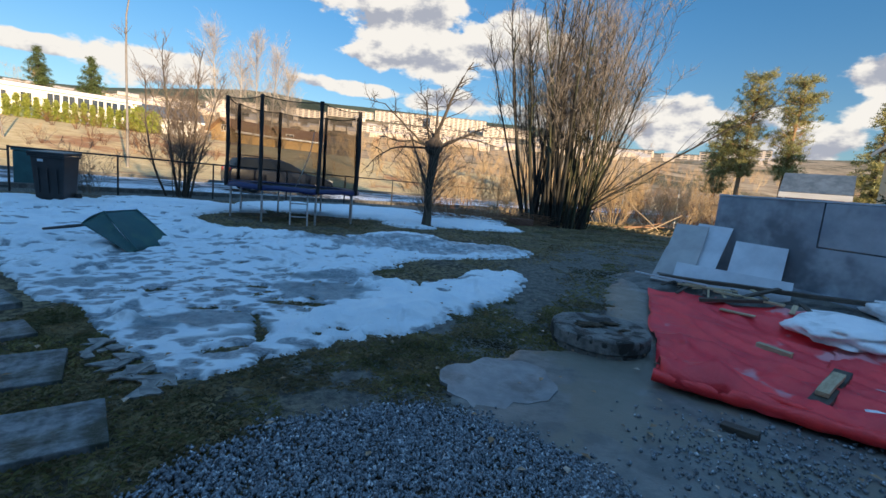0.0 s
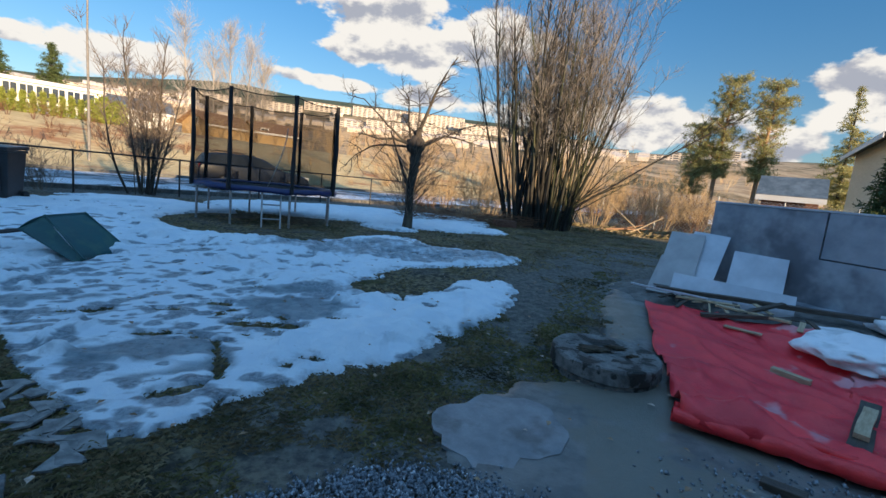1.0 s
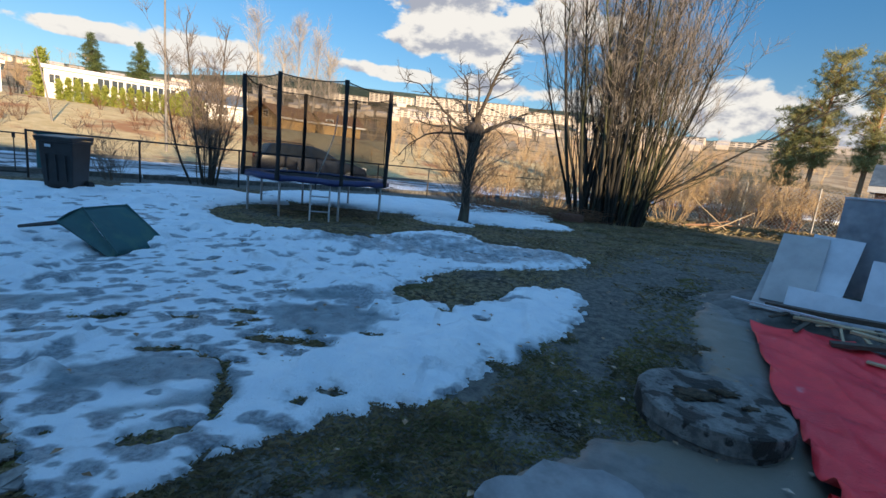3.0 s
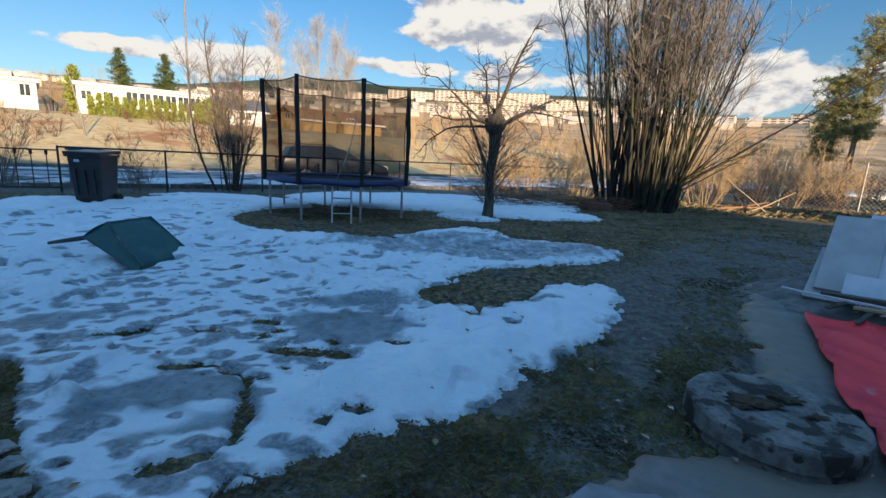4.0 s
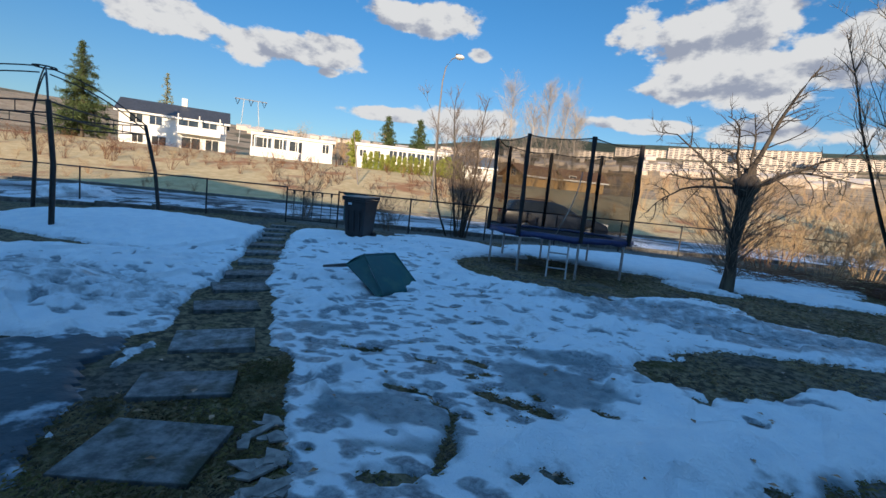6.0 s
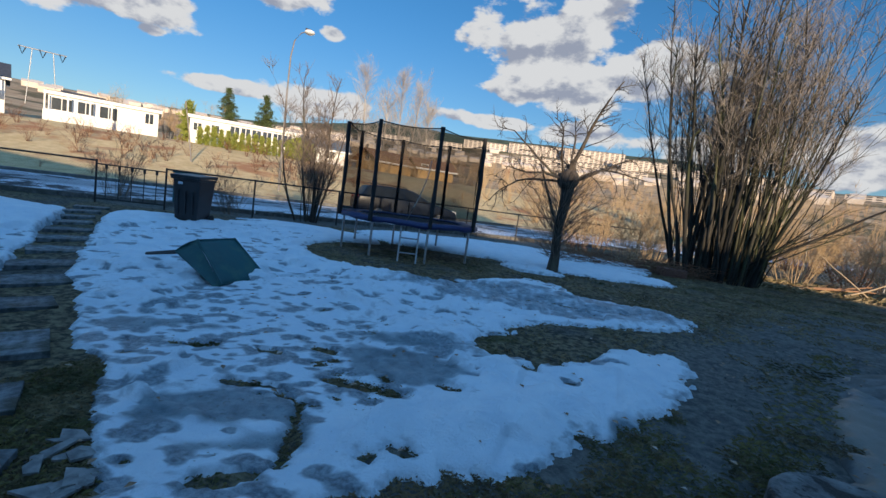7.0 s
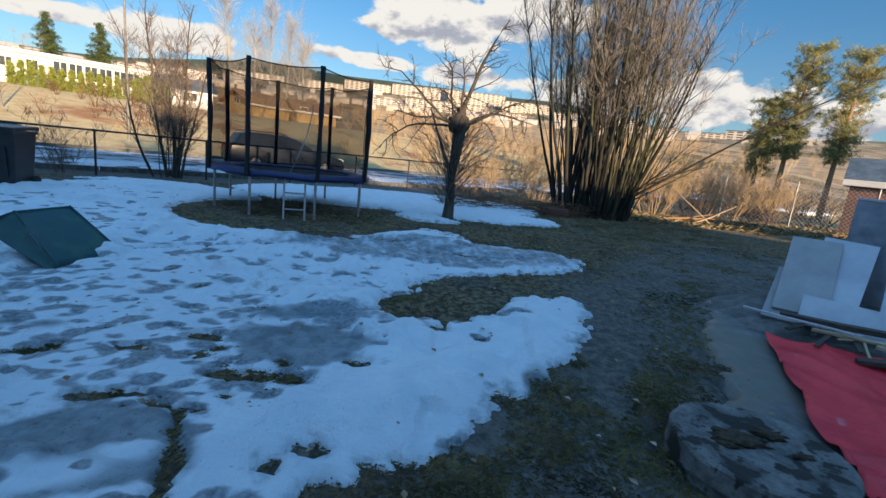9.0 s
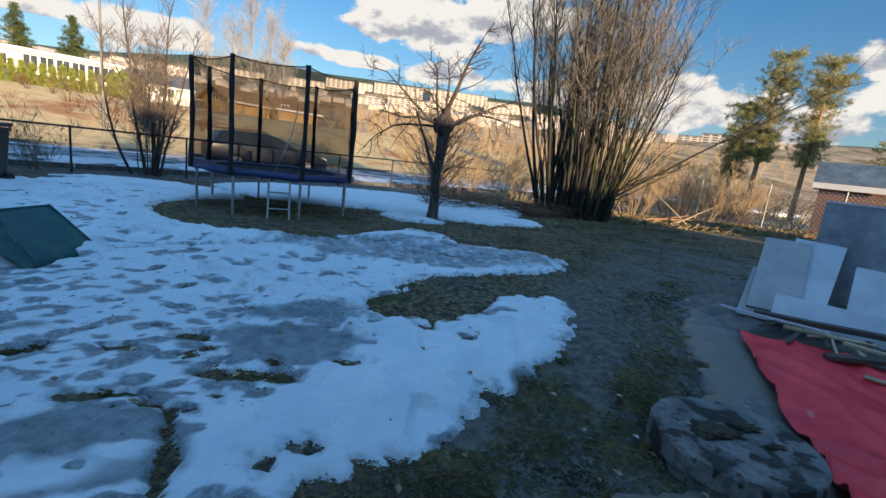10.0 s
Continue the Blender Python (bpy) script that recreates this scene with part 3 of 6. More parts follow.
# footprints and thaw hollows
rng = np.random.RandomState(4)
dip = np.zeros_like(X)
STEPS = [(-2.69, 4.63), (-2.58, 5.71), (-3.73, 5.32), (-3.45, 5.35), (-3.25, 5.66), (-3.23, 5.89), (-3.13, 6.03), (-1.46, 3.89), (-2.26, 4.83), (0.09, 5.38)]
for k in range(3000):
    cx, cy = STEPS[k] if k < len(STEPS) else (rng.uniform(-8.5, 1.0), rng.uniform(2.4, 10.5)) if k < 2300 else (rng.uniform(-4.2, -0.9), rng.uniform(2.4, 5.6))
    if k >= len(STEPS) and blob(np.array(cx), np.array(cy), -0.1, 4.7, 1.8, 0.6, 50) > 0.02:
        continue
    a, rx = rng.uniform(-25, 60), 0.10 if k < len(STEPS) else rng.uniform(0.03, 0.13)
    near_pt = (np.abs(X - cx) < 0.4) & (np.abs(Y - cy) < 0.4)
    d = blob(X[near_pt], Y[near_pt], cx, cy, rx, rx * rng.uniform(0.45, 0.75), a) / rx
    depth = 0.09 if k < len(STEPS) else rng.uniform(0.015, 0.09)
    d = d + 0.9 * fbm(X[near_pt], Y[near_pt], 9.0, 3, 15)
    dip[near_pt] = np.maximum(dip[near_pt], depth * sstep(d, -0.5, 0.45))
    # deep hollows greyed: wet slush, plus their shade painted in as colour
    if depth > 0.045:
        slush_shade[near_pt] = np.maximum(slush_shade[near_pt], (0.34 + 8 * depth) * sstep(d, -0.25, 0.40))
    if depth > 0.0875:
        mask[near_pt] = np.minimum(mask[near_pt], 0.03 - 0.07 * sstep(d, 0.2, 0.5))
thick = 0.020 + 0.085 * (1 - np.exp(-np.clip(mask, -0.05, 3) / 0.10)) + 0.16 * sstep(bank, 0.2, 1.2)
lump = sstep(blob(X, Y, -3, 5, 5, 3, 30), 0, 0.6)
Zg = height(X, Y) + 0.05 * fbm(X, Y, 0.9, 4, 2) + 0.035 * fbm(X, Y, 5.0, 3, 3)
Zs = Zg + thick + (0.12 * (0.4 + lump) * fbm(X, Y, 2.2, 4, 17) + 0.05 * lump * fbm(X, Y, 6.5, 3, 18)) * sstep(mask, 0, 0.3) * (1 - 0.8 * ice_k) - dip * 0.9 * (1 - 0.7 * ice_k) - 0.045 * ice_k * sstep(mask, 0, 0.15)
ok = mask > 0
keep = ok[:-1, :-1] | ok[1:, :-1] | ok[:-1, 1:] | ok[1:, 1:]
Zs = np.where(ok, np.maximum(Zs, Zg + 0.03), Zg - 0.02)
snow, used = grid_mesh("snow", X, Y, Zs, keep, M["snow"])
store(snow, "slush_shade", slush_shade.ravel()[used])
store(snow, "ice", ice_k.ravel()[used])
tagged(snow, "trampled old snow and grey slush lying in patches on the turf", "snow", kind="stuff")

# muddy concrete apron by the wall, a ragged thin layer over the turf
X, Y = np.meshgrid(np.arange(-0.3, 7.0, 0.05), np.arange(0.6, 8.4, 0.05))
m = np.maximum.reduce([blob(X, Y, 1.45, 2.95, 1.15, 0.85, 25), strip(X, Y, 1.7, 3.4, 3.25, 7.0, 0.50), strip(X, Y, 2.2, 2.0, 5.0, 3.0, 1.4), strip(X, Y, 3.5, 4.0, 4.6, 6.0, 1.2)])
m = m + 0.55 * fbm(X, Y, 2.2, 5, 21, 0.6)
ok = m > 0
keep = ok[:-1, :-1] | ok[1:, :-1] | ok[:-1, 1:] | ok[1:, 1:]
Za = height(X, Y) + 0.010 * (1 - np.exp(-np.clip(m, 0, 2) / 0.03)) + 0.03 * fbm(X, Y, 0.9, 3, 2) + 0.018
apron, used = grid_mesh("concrete_apron", X, Y, np.where(ok, Za, Za - 0.08), keep, M["apron"])
tagged(apron, "wet sandy concrete apron with ragged edges", "pavement", kind="structure")

# a broken plate of older concrete at the apron's corner
bm = bmesh.new()
outline = [(math.cos(a) * (0.44 + 0.16 * noise.noise(Vector((2 * math.cos(a), 2 * math.sin(a), 5)))), math.sin(a) * (0.34 + 0.14 * noise.noise(Vector((2.4 * math.cos(a), 2.4 * math.sin(a), 9)))), 0) for a in np.linspace(0, 2 * np.pi, 30, endpoint=False)]
f = bm.faces.new([bm.verts.new(p) for p in outline])
ex = bmesh.ops.extrude_face_region(bm, geom=[f])
bmesh.ops.translate(bm, vec=(0, 0, 0.022), verts=[v for v in ex["geom"] if isinstance(v, bmesh.types.BMVert)])
bmesh.ops.recalc_face_normals(bm, faces=bm.faces)
plate = part("concrete_plate", bm, M["plate"])
plate.matrix_basis = pose(0.62, 2.98, gz(0.62, 2.98) + 0.022, 1.5, -1.0, 35)
tagged(plate, "broken pale plate of old concrete beside the gravel", "concrete plate")

# thawed ice beside the path
X, Y = np.meshgrid(np.arange(-6.0, -1.8, 0.05), np.arange(0.4, 4.2, 0.05))
m = strip(X, Y, -2.9, 1.4, -4.3, 2.25, 0.48) + 0.45 * fbm(X, Y, 1.8, 5, 41, 0.65)
ok = m > 0
keep = ok[:-1, :-1] | ok[1:, :-1] | ok[:-1, 1:] | ok[1:, 1:]
Zi = np.maximum(height(X, Y), 0.03) + 0.012 + 0.012 * sstep(m, 0, 0.1) + 0.012 * fbm(X, Y, 2.0, 3, 43)
ice, used = grid_mesh("ice_sheet", X, Y, np.where(ok, Zi, Zi - 0.06), keep, M["ice"])
tagged(ice, "dark wet ice between the path and the snow bank", "ice", kind="structure")

# gravel by the camera's first steps
rng = np.random.RandomState(8)
octa = np.array([(1, 0, 0), (-1, 0, 0), (0, 1, 0), (0, -1, 0), (0, 0, 1), (0, 0, -1)], float)
octf = np.array([(0, 2, 4), (2, 1, 4), (1, 3, 4), (3, 0, 4), (2, 0, 5), (1, 2, 5), (3, 1, 5), (0, 3, 5)])


def pebbles(name, n, inside, lo, hi, material, x0, x1, y0, y1, lift=0.012):
    p = np.stack([rng.uniform(x0, x1, n), rng.uniform(y0, y1, n)], 1)
    p = p[inside(p[:, 0], p[:, 1]) > 0]
    k = len(p)
    size = rng.uniform(lo, hi, (k, 1)) * rng.uniform(0.6, 1.25, (k, 3))
    ang = rng.uniform(0, 6.28, k)
    v = octa[None] * (1 + 0.25 * rng.randn(k, 6, 1)) * size[:, None, :]
    c, s = np.cos(ang)[:, None], np.sin(ang)[:, None]
    v = np.stack([v[..., 0] * c - v[..., 1] * s, v[..., 0] * s + v[..., 1] * c + 0.3 * v[..., 2], v[..., 2]], -1)
    base = np.stack([p[:, 0], p[:, 1], height(p[:, 0], p[:, 1]) + lift + rng.uniform(0, 0.012, k)], 1)
    f = octf[None] + (np.arange(k) * 6)[:, None, None]
    return raw(name, (v + base[:, None]).reshape(-1, 3), f.reshape(-1, 3), material)


def gravel_zone(x, y):
    return blob(x, y, 0.2, 1.2, 1.08, 1.33) + 0.30 * fbm(x, y, 3, 3, 5) + 0.06 * rng.randn(*x.shape)


tagged(pebbles("gravel", 80000, gravel_zone, 0.005, 0.014, M["gravel"], -1.6, 1.8, 0.1, 3.0, 0.03), "crushed blue-grey gravel beside the concrete apron", "gravel", kind="stuff")
tagged(pebbles("gravel", 5000, lambda x, y: strip(x, y, 1.9, 2.2, 3.2, 1.9, 0.45) + 0.3 * fbm(x, y, 3, 3, 6) + 0.15 * rng.randn(*x.shape), 0.006, 0.016, M["gravel"], 1.2, 4.0, 1.2, 3.0, 0.035), "dark crushed stone along the red tarpaulin", "gravel", kind="stuff")
tagged(pebbles("loose_stones", 3200, lambda x, y: np.full_like(x, 1.0), 0.003, 0.010, M["concrete"], -2.5, 3.5, 1.8, 8.5, 0.008), "small stones strewn on the bare turf", "stone", kind="stuff")


# dead grass in the turf: flattened blades
def blades(name, n, inside, x0, x1, y0, y1, lo, hi, material, flat=0.5, wide=0.004, clump=0.0):
    p = np.stack([rng.uniform(x0, x1, n), rng.uniform(y0, y1, n)], 1)
    p = p[inside(p[:, 0], p[:, 1]) > 0]
    k = len(p)
    a = rng.uniform(0, 6.28, k)
    ln = rng.uniform(lo, hi, k)
    up = rng.uniform(0.15, 1, k) * (1 - flat)
    d = np.stack([np.cos(a), np.sin(a), up], 1) * ln[:, None]
    sd = np.stack([-np.sin(a), np.cos(a), np.zeros(k)], 1) * wide
    b = np.stack([p[:, 0], p[:, 1], height(p[:, 0], p[:, 1]) + 0.005], 1)
    v = np.stack([b - sd, b + sd, b + 0.6 * d + sd * 0.7 + [0, 0, 0.006], b + d - [0, 0, 0.2] * ln[:, None]], 1)
    f = np.arange(k * 4).reshape(k, 4)
    return raw(name, v.reshape(-1, 3), f, material)


def turf_zone(x, y):
    g = fbm(x, y, 2.2, 4, 31) + 0.03
    return g - 2.0 * (blob(x, y, 0.15, 1.2, 1.1, 0.9, 30) > 0) - 2.0 * (blob(x, y, 1.4, 2.9, 1.1, 0.7, 25) > 0) - 0.10 * (strip(x, y, 0.8, 4.2, 4.6, 10.5, 1.0) > 0)


tagged(blades("dead_grass", 90000, turf_zone, -3.2, 2.6, 1.4, 5.5, 0.02, 0.065, M["straw"], 0.6, 0.0013), "flattened straw-coloured grass in the wet turf", "grass", kind="stuff")
tagged(blades("dead_grass", 60000, turf_zone, -6.5, 6.5, 5.5, 16.0, 0.03, 0.08, M["straw"], 0.6, 0.0020), "thin dead grass on the lawn", "grass", kind="stuff")
tagged(blades("moss_tufts", 9000, lambda x, y: strip(x, y, 1.05, 4.1, 2.95, 7.9, 0.22) + 0.35 * fbm(x, y, 3, 3, 9), 0.4, 4.0, 3.2, 9.0, 0.03, 0.10, M["tuft"], 0.45, 0.0013), "olive moss and grass along the edge of the concrete", "grass", kind="stuff")
tagged(blades("moss_tufts", 60000, lambda x, y: fbm(x, y, 1.9, 4, 33) - 0.02 + 0.03 * rng.randn(*x.shape) - 2.0 * (blob(x, y, 0.2, 1.2, 1.1, 1.35) > 0) - 2.0 * (blob(x, y, 1.4, 2.9, 1.1, 0.7, 25) > 0), -3.2, 1.8, 1.4, 5.2, 0.015, 0.05, M["tuft"], 0.35, 0.0013), "olive moss and short grass in the wet turf", "grass", kind="stuff")
tagged(blades("dry_grass", 30000, lambda x, y: strip(x, y, 3.5, 17.6, 18, 20.5, 1.7) + 0.5 * fbm(x, y, 0.8, 3, 3), 2, 20, 14, 24, 0.10, 0.35, M["straw"], 0.2, 0.007), "dry yellow grass along the garden's far edge", "grass", kind="stuff")


# ---- paving slabs ----
SLABS = [(-1.72, 1.76, 0.72, 0.50, 41), (-2.40, 2.31, 0.66, 0.52, 39), (-3.06, 2.78, 0.62, 0.42, 56), (-3.81, 3.35, 0.66, 0.52, 60), (-4.77, 3.96, 0.66, 0.40, 66), (-5.49, 4.52, 0.68, 0.42, 69),
         (-6.15, 5.02, 0.66, 0.38, 60), (-6.82, 5.58, 0.66, 0.40, 62), (-7.50, 6.10, 0.66, 0.38, 60), (-8.15, 6.55, 0.64, 0.40, 55), (-8.85, 7.00, 0.66, 0.38, 60), (-9.45, 7.45, 0.64, 0.38, 58), (-10.1, 8.00, 0.64, 0.38, 55), (-10.7, 8.60, 0.64, 0.38, 50)]
path = thing("garden_path", "row of grey concrete paving slabs leading to the gate", "path", kind="structure")
for i, (sx, sy, sw, sd, rz) in enumerate(SLABS):
    bm = boxed((sw, sd, 0.06), Matrix(), 0.008)
    ob = part("paving_slab", bm, M["slab"], path)
    ob.matrix_basis = pose(sx, sy, gz(sx, sy) + 0.008, rng.uniform(-1.5, 1.5), rng.uniform(-1.5, 1.5), rz)
# broken flakes of concrete beside the path
for k in range(18):
    fx, fy = -2.25 + 0.050 * k + rng.uniform(-0.10, 0.10), 2.84 - 0.026 * k + rng.uniform(-0.10, 0.10)
    bm = bmesh.new()
    n = rng.randint(5, 8)
    vs = [bm.verts.new((math.cos(a) * r, math.sin(a) * r, 0)) for a, r in zip(np.sort(rng.uniform(0, 6.28, n)), rng.uniform(0.05, 0.13, n))]
    f = bm.faces.new(vs)
    ex = bmesh.ops.extrude_face_region(bm, geom=[f])
    bmesh.ops.translate(bm, vec=(0, 0, 0.012), verts=[v for v in ex["geom"] if isinstance(v, bmesh.types.BMVert)])
    bmesh.ops.recalc_face_normals(bm, faces=bm.faces)
    ob = part("concrete_flake", bm, M["flake"])
    ob.matrix_basis = pose(fx, fy, gz(fx, fy) + 0.015, rng.uniform(-8, 8), rng.uniform(-8, 8), rng.uniform(0, 360))
    tagged(ob, "broken pale concrete flake on the turf", "concrete flake", "flakes beside the path")


# ---- trampoline ----
TX, TY, TZ, TR, TROT = -3.76, 10.52, 0.28, 1.49, 0.272
tramp = thing("trampoline", "round garden trampoline with black safety net and blue edge pad", "trampoline", (TX, TY, TZ))
BED, TOP = 0.70, 2.52
angs = [TROT + radians(-67.5 + 45 * i) for i in range(8)]
corner = [(math.sin(a), -math.cos(a)) for a in angs]
ringpts = [(1.36 * math.sin(a), -1.36 * math.cos(a), BED) for a in np.linspace(0, 2 * np.pi, 49)]
tubes("frame_ring", [(ringpts, 0.022)], M["steel"], tramp, 8)
bm = bmesh.new()
bmesh.ops.create_circle(bm, cap_ends=True, segments=48, radius=1.12, matrix=Matrix.Translation((0, 0, BED - 0.01)))
ex = bmesh.ops.extrude_face_region(bm, geom=list(bm.faces))
bmesh.ops.translate(bm, vec=(0, 0, 0.008), verts=[v for v in ex["geom"] if isinstance(v, bmesh.types.BMVert)])
part("jumping_mat", bm, M["mat"], tramp)
v, f = [], []
prof = [(1.08, 0.02), (1.16, 0.045), (1.36, 0.05), (1.47, 0.03), (1.475, -0.055), (1.465, -0.055), (1.455, 0.0), (1.10, 0.005)]
n = 64
for i in range(n):
    a = 2 * math.pi * i / n
    sag = 0.012 * math.sin(a * 8) + 0.008 * math.sin(a * 19)
    for r, z in prof:
        v.append((r * math.sin(a), -r * math.cos(a), BED + z + (sag if z < 0 else sag * 0.4)))
k = len(prof)
f = [(i * k + j, (i + 1) % n * k + j, (i + 1) % n * k + (j + 1) % k, i * k + (j + 1) % k) for i in range(n) for j in range(k)]
raw("edge_pad", v, f, M["blue_pad"], tramp, smooth=True)
for i, (cx, cy) in enumerate(corner):
    zz = np.linspace(BED - 0.05, TOP, 14)
    wob = [0.012 * math.sin(3.1 * z + i) for z in zz]
    tubes("net_post", [([(cx * (TR + w_), cy * (TR + w_), z) for z, w_ in zip(zz, wob)], [0.041 + 0.005 * math.sin(9 * z + 2 * i) for z in zz])], M["foam"], tramp, 8)
    tubes("leg", [([(cx * 1.40, cy * 1.40, -0.11), (cx * 1.40, cy * 1.40, BED - 0.02)], 0.024)], M["steel"], tramp, 8)
for i in range(4):
    a, b = corner[2 * i], corner[(2 * i + 1) % 8]
    tubes("foot_bar", [([(a[0] * 1.40, a[1] * 1.40, -0.09), (b[0] * 1.40, b[1] * 1.40, -0.09)], 0.022)], M["steel"], tramp, 6)
for i in range(8):
    a, b = np.array(corner[i]), np.array(corner[(i + 1) % 8])
    us, ts = np.linspace(0, 1, 9), np.linspace(0, 1, 7)
    vv, ff = [], []
    for t in ts:
        for u in us:
            p = (a * (1 - u) + b * u) * (TR - 0.03 - 0.05 * math.sin(math.pi * t) * (1 - 0.6 * abs(2 * u - 1)))
            sag = 0.05 * math.sin(math.pi * u)
            vv.append((p[0], p[1], BED + 0.04 + (TOP - BED - 0.05 - sag) * t))
    ff = [(r * 9 + c, r * 9 + c + 1, r * 9 + 10 + c, r * 9 + 9 + c) for r in range(6) for c in range(8)]
    raw("net_panel", vv, ff, M["net"], tramp, smooth=True)
    top_line = [((a * (1 - u) + b * u) * (TR - 0.02) ) for u in us]
    tubes("net_rope", [([(p[0], p[1], TOP - 0.02 - 0.05 * math.sin(math.pi * u)) for p, u in zip(top_line, us)], 0.010)], M["foam"], tramp, 5)
# zip of the entrance, and its ladder
a, b = np.array(corner[1]), np.array(corner[2])
zip_line = []
for t in np.linspace(0, 1, 12):
    u = 0.60 + 0.30 * math.sin(t * 1.45)
    p = (a * (1 - u) + b * u) * (TR - 0.055)
    zip_line.append((p[0], p[1], BED + 0.05 + 1.15 * t))
tubes("net_zip", [(zip_line, 0.009)], M["birch"], tramp, 5)
ladder = thing("trampoline_ladder", "narrow galvanised steel ladder hooked on the trampoline's edge", "ladder", (TX, TY, TZ))
mid = (a * 0.32 + b * 0.68)
side = np.array((-mid[1], mid[0]))
side = side / np.linalg.norm(side) * (1 if np.dot(side, b - a) > 0 else -1)
for o in (-0.17, 0.17):
    p0, p1 = mid * 1.62 + side * o, mid * 1.40 + side * o
    tubes("ladder_rail", [([(p0[0], p0[1], -0.06), (p1[0], p1[1], BED)], 0.017)], M["steel"], ladder, 6)
for z in (0.15, 0.42):
    q = mid * (1.62 - 0.22 * z / BED)
    tubes("ladder_rung", [([(q[0] - side[0] * 0.17, q[1] - side[1] * 0.17, z), (q[0] + side[0] * 0.17, q[1] + side[1] * 0.17, z)], 0.015)], M["steel"], ladder, 6)


# ---- fence along the pavement ----
FPOSTS = [(-22.5, 4.4), (-18.6, 6.2), (-14.1, 8.15), (-11.9, 9.45), (-10.7, 10.4), (-9.25, 12.0), (-7.55, 13.7), (-5.95, 15.45), (-4.40, 17.2), (-2.88, 19.0), (-1.3, 20.8), (0.3, 22.6), (1.9, 24.4)]
fence = thing("garden_fence", "low black metal fence with tube rail and wire netting", "fence", kind="structure")
FH = 1.06
for x, y in FPOSTS:
    z = gz(x, y)
    tubes("fence_post", [([(x, y, z - 0.1), (x, y, z + FH + 0.03)], 0.024)], M["black_metal"], fence, 8)
for i, (p, q) in enumerate(zip(FPOSTS, FPOSTS[1:])):
    if i == 3:
        continue
    zp, zq = gz(*p), gz(*q)
    tubes("fence_rail", [([(*p, zp + FH), (*q, zq + FH)], 0.026)], M["black_metal"], fence, 6)
    L = math.dist(p, q)
    lines = []
    for k in range(int(L / 0.07)):
        for sgn in (1, -1):
            u0, u1 = k * 0.07 / L, (k * 0.07 + sgn * 0.95) / L
            h0, h1 = 0.03, FH
            if u1 > 1:
                h1, u1 = 0.03 + (FH - 0.03) * (1 - u0) / (u1 - u0), 1
            if u1 < 0:
                h1, u1 = 0.03 + (FH - 0.03) * u0 / (u0 - u1), 0
            P = lambda u, h: (p[0] + (q[0] - p[0]) * u, p[1] + (q[1] - p[1]) * u, zp + (zq - zp) * u + h)
            lines.append(((P(u0, h0), P(u1, h1)), 0.0011))
    tubes("wire_netting", lines, M["black_metal"], fence, 3, smooth=False)
gate = thing("garden_gate", "low black metal gate with upright bars", "gate")
p, q = FPOSTS[3], FPOSTS[4]
zp = gz(*p)
for h in (0.12, 0.98):
    tubes("gate_rail", [([(p[0], p[1], zp + h), (q[0], q[1], zp + h)], 0.018)], M["black_metal"], gate, 6)
for u in (0.14, 0.32, 0.5, 0.68, 0.86):
    x, y = p[0] + (q[0] - p[0]) * u, p[1] + (q[1] - p[1]) * u
    tubes("gate_bar", [([(x, y, zp + 0.12), (x, y, zp + 0.98)], 0.012)], M["black_metal"], gate, 6)
    part("gate_bar_cap", boxed((0.06, 0.02, 0.10), pose(x, y, zp + 0.92, 0, 0, 37), 0.004), M["black_metal"], gate)


# ---- wheelie bins ----
def wheelie_bin(at, rz, label):
    b = thing("wheelie_bin", label, "bin", at, rz)
    b.scale = (1.08, 1.05, 1.0)
    bm = bmesh.new()
    box(bm, (0.55, 0.58, 0.92), Matrix.Translation((0, 0, 0.50)), 0.03)
    for v in bm.verts:
        k = 0.80 + 0.20 * v.co.z / 0.96
        v.co.x, v.co.y = v.co.x * k, v.co.y * k + 0.02
    part("bin_body", bm, M["plastic_black"], b, smooth=False)
    part("bin_rim", boxed((0.60, 0.62, 0.05), Matrix.Translation((0, 0, 0.955)), 0.015), M["plastic_black"], b)
    bm = bmesh.new()
    box(bm, (0.60, 0.68, 0.06), pose(0, 0.01, 1.02, 3), 0.02)
    part("bin_lid", bm, M["plastic_black"], b)
    tubes("bin_handle", [([(-0.24, 0.36, 0.98), (-0.24, 0.42, 1.0), (0.24, 0.42, 1.0), (0.24, 0.36, 0.98)], 0.016)], M["plastic_black"], b, 6)
    for s in (-1, 1):
        bm = bmesh.new()
        bmesh.ops.create_cone(bm, cap_ends=True, segments=20, radius1=0.10, radius2=0.10, depth=0.05, matrix=pose(s * 0.26, 0.24, 0.10, 0, 90))
        part("bin_wheel", bm, M["rubber"], b)
    part("bin_label", boxed((0.09, 0.006, 0.05), pose(-0.10, -0.288, 0.86, 4)), M["board_white"], b, "small white sticker")
    for i in range(3):
        part("bin_rib", boxed((0.02, 0.02, 0.5), pose(-0.15 + 0.15 * i, -0.255, 0.45, 5), 0.006), M["plastic_black"], b)
    return b


wheelie_bin((-8.28, 9.06, gz(-8.28, 9.06)), 16, "black plastic wheelie bin with a white sticker")
box2 = thing("grit_bin", "teal plastic box bin on the pavement behind the fence", "bin", (-11.6, 11.9, gz(-11.6, 11.9)), 40)
part("bin_body", boxed((0.7, 0.6, 0.95), Matrix.Translation((0, 0, 0.475)), 0.04), M["plastic_teal"], box2)
part("bin_lid", boxed((0.76, 0.66, 0.07), Matrix.Translation((0, 0, 0.985)), 0.02), M["plastic_teal"], box2)

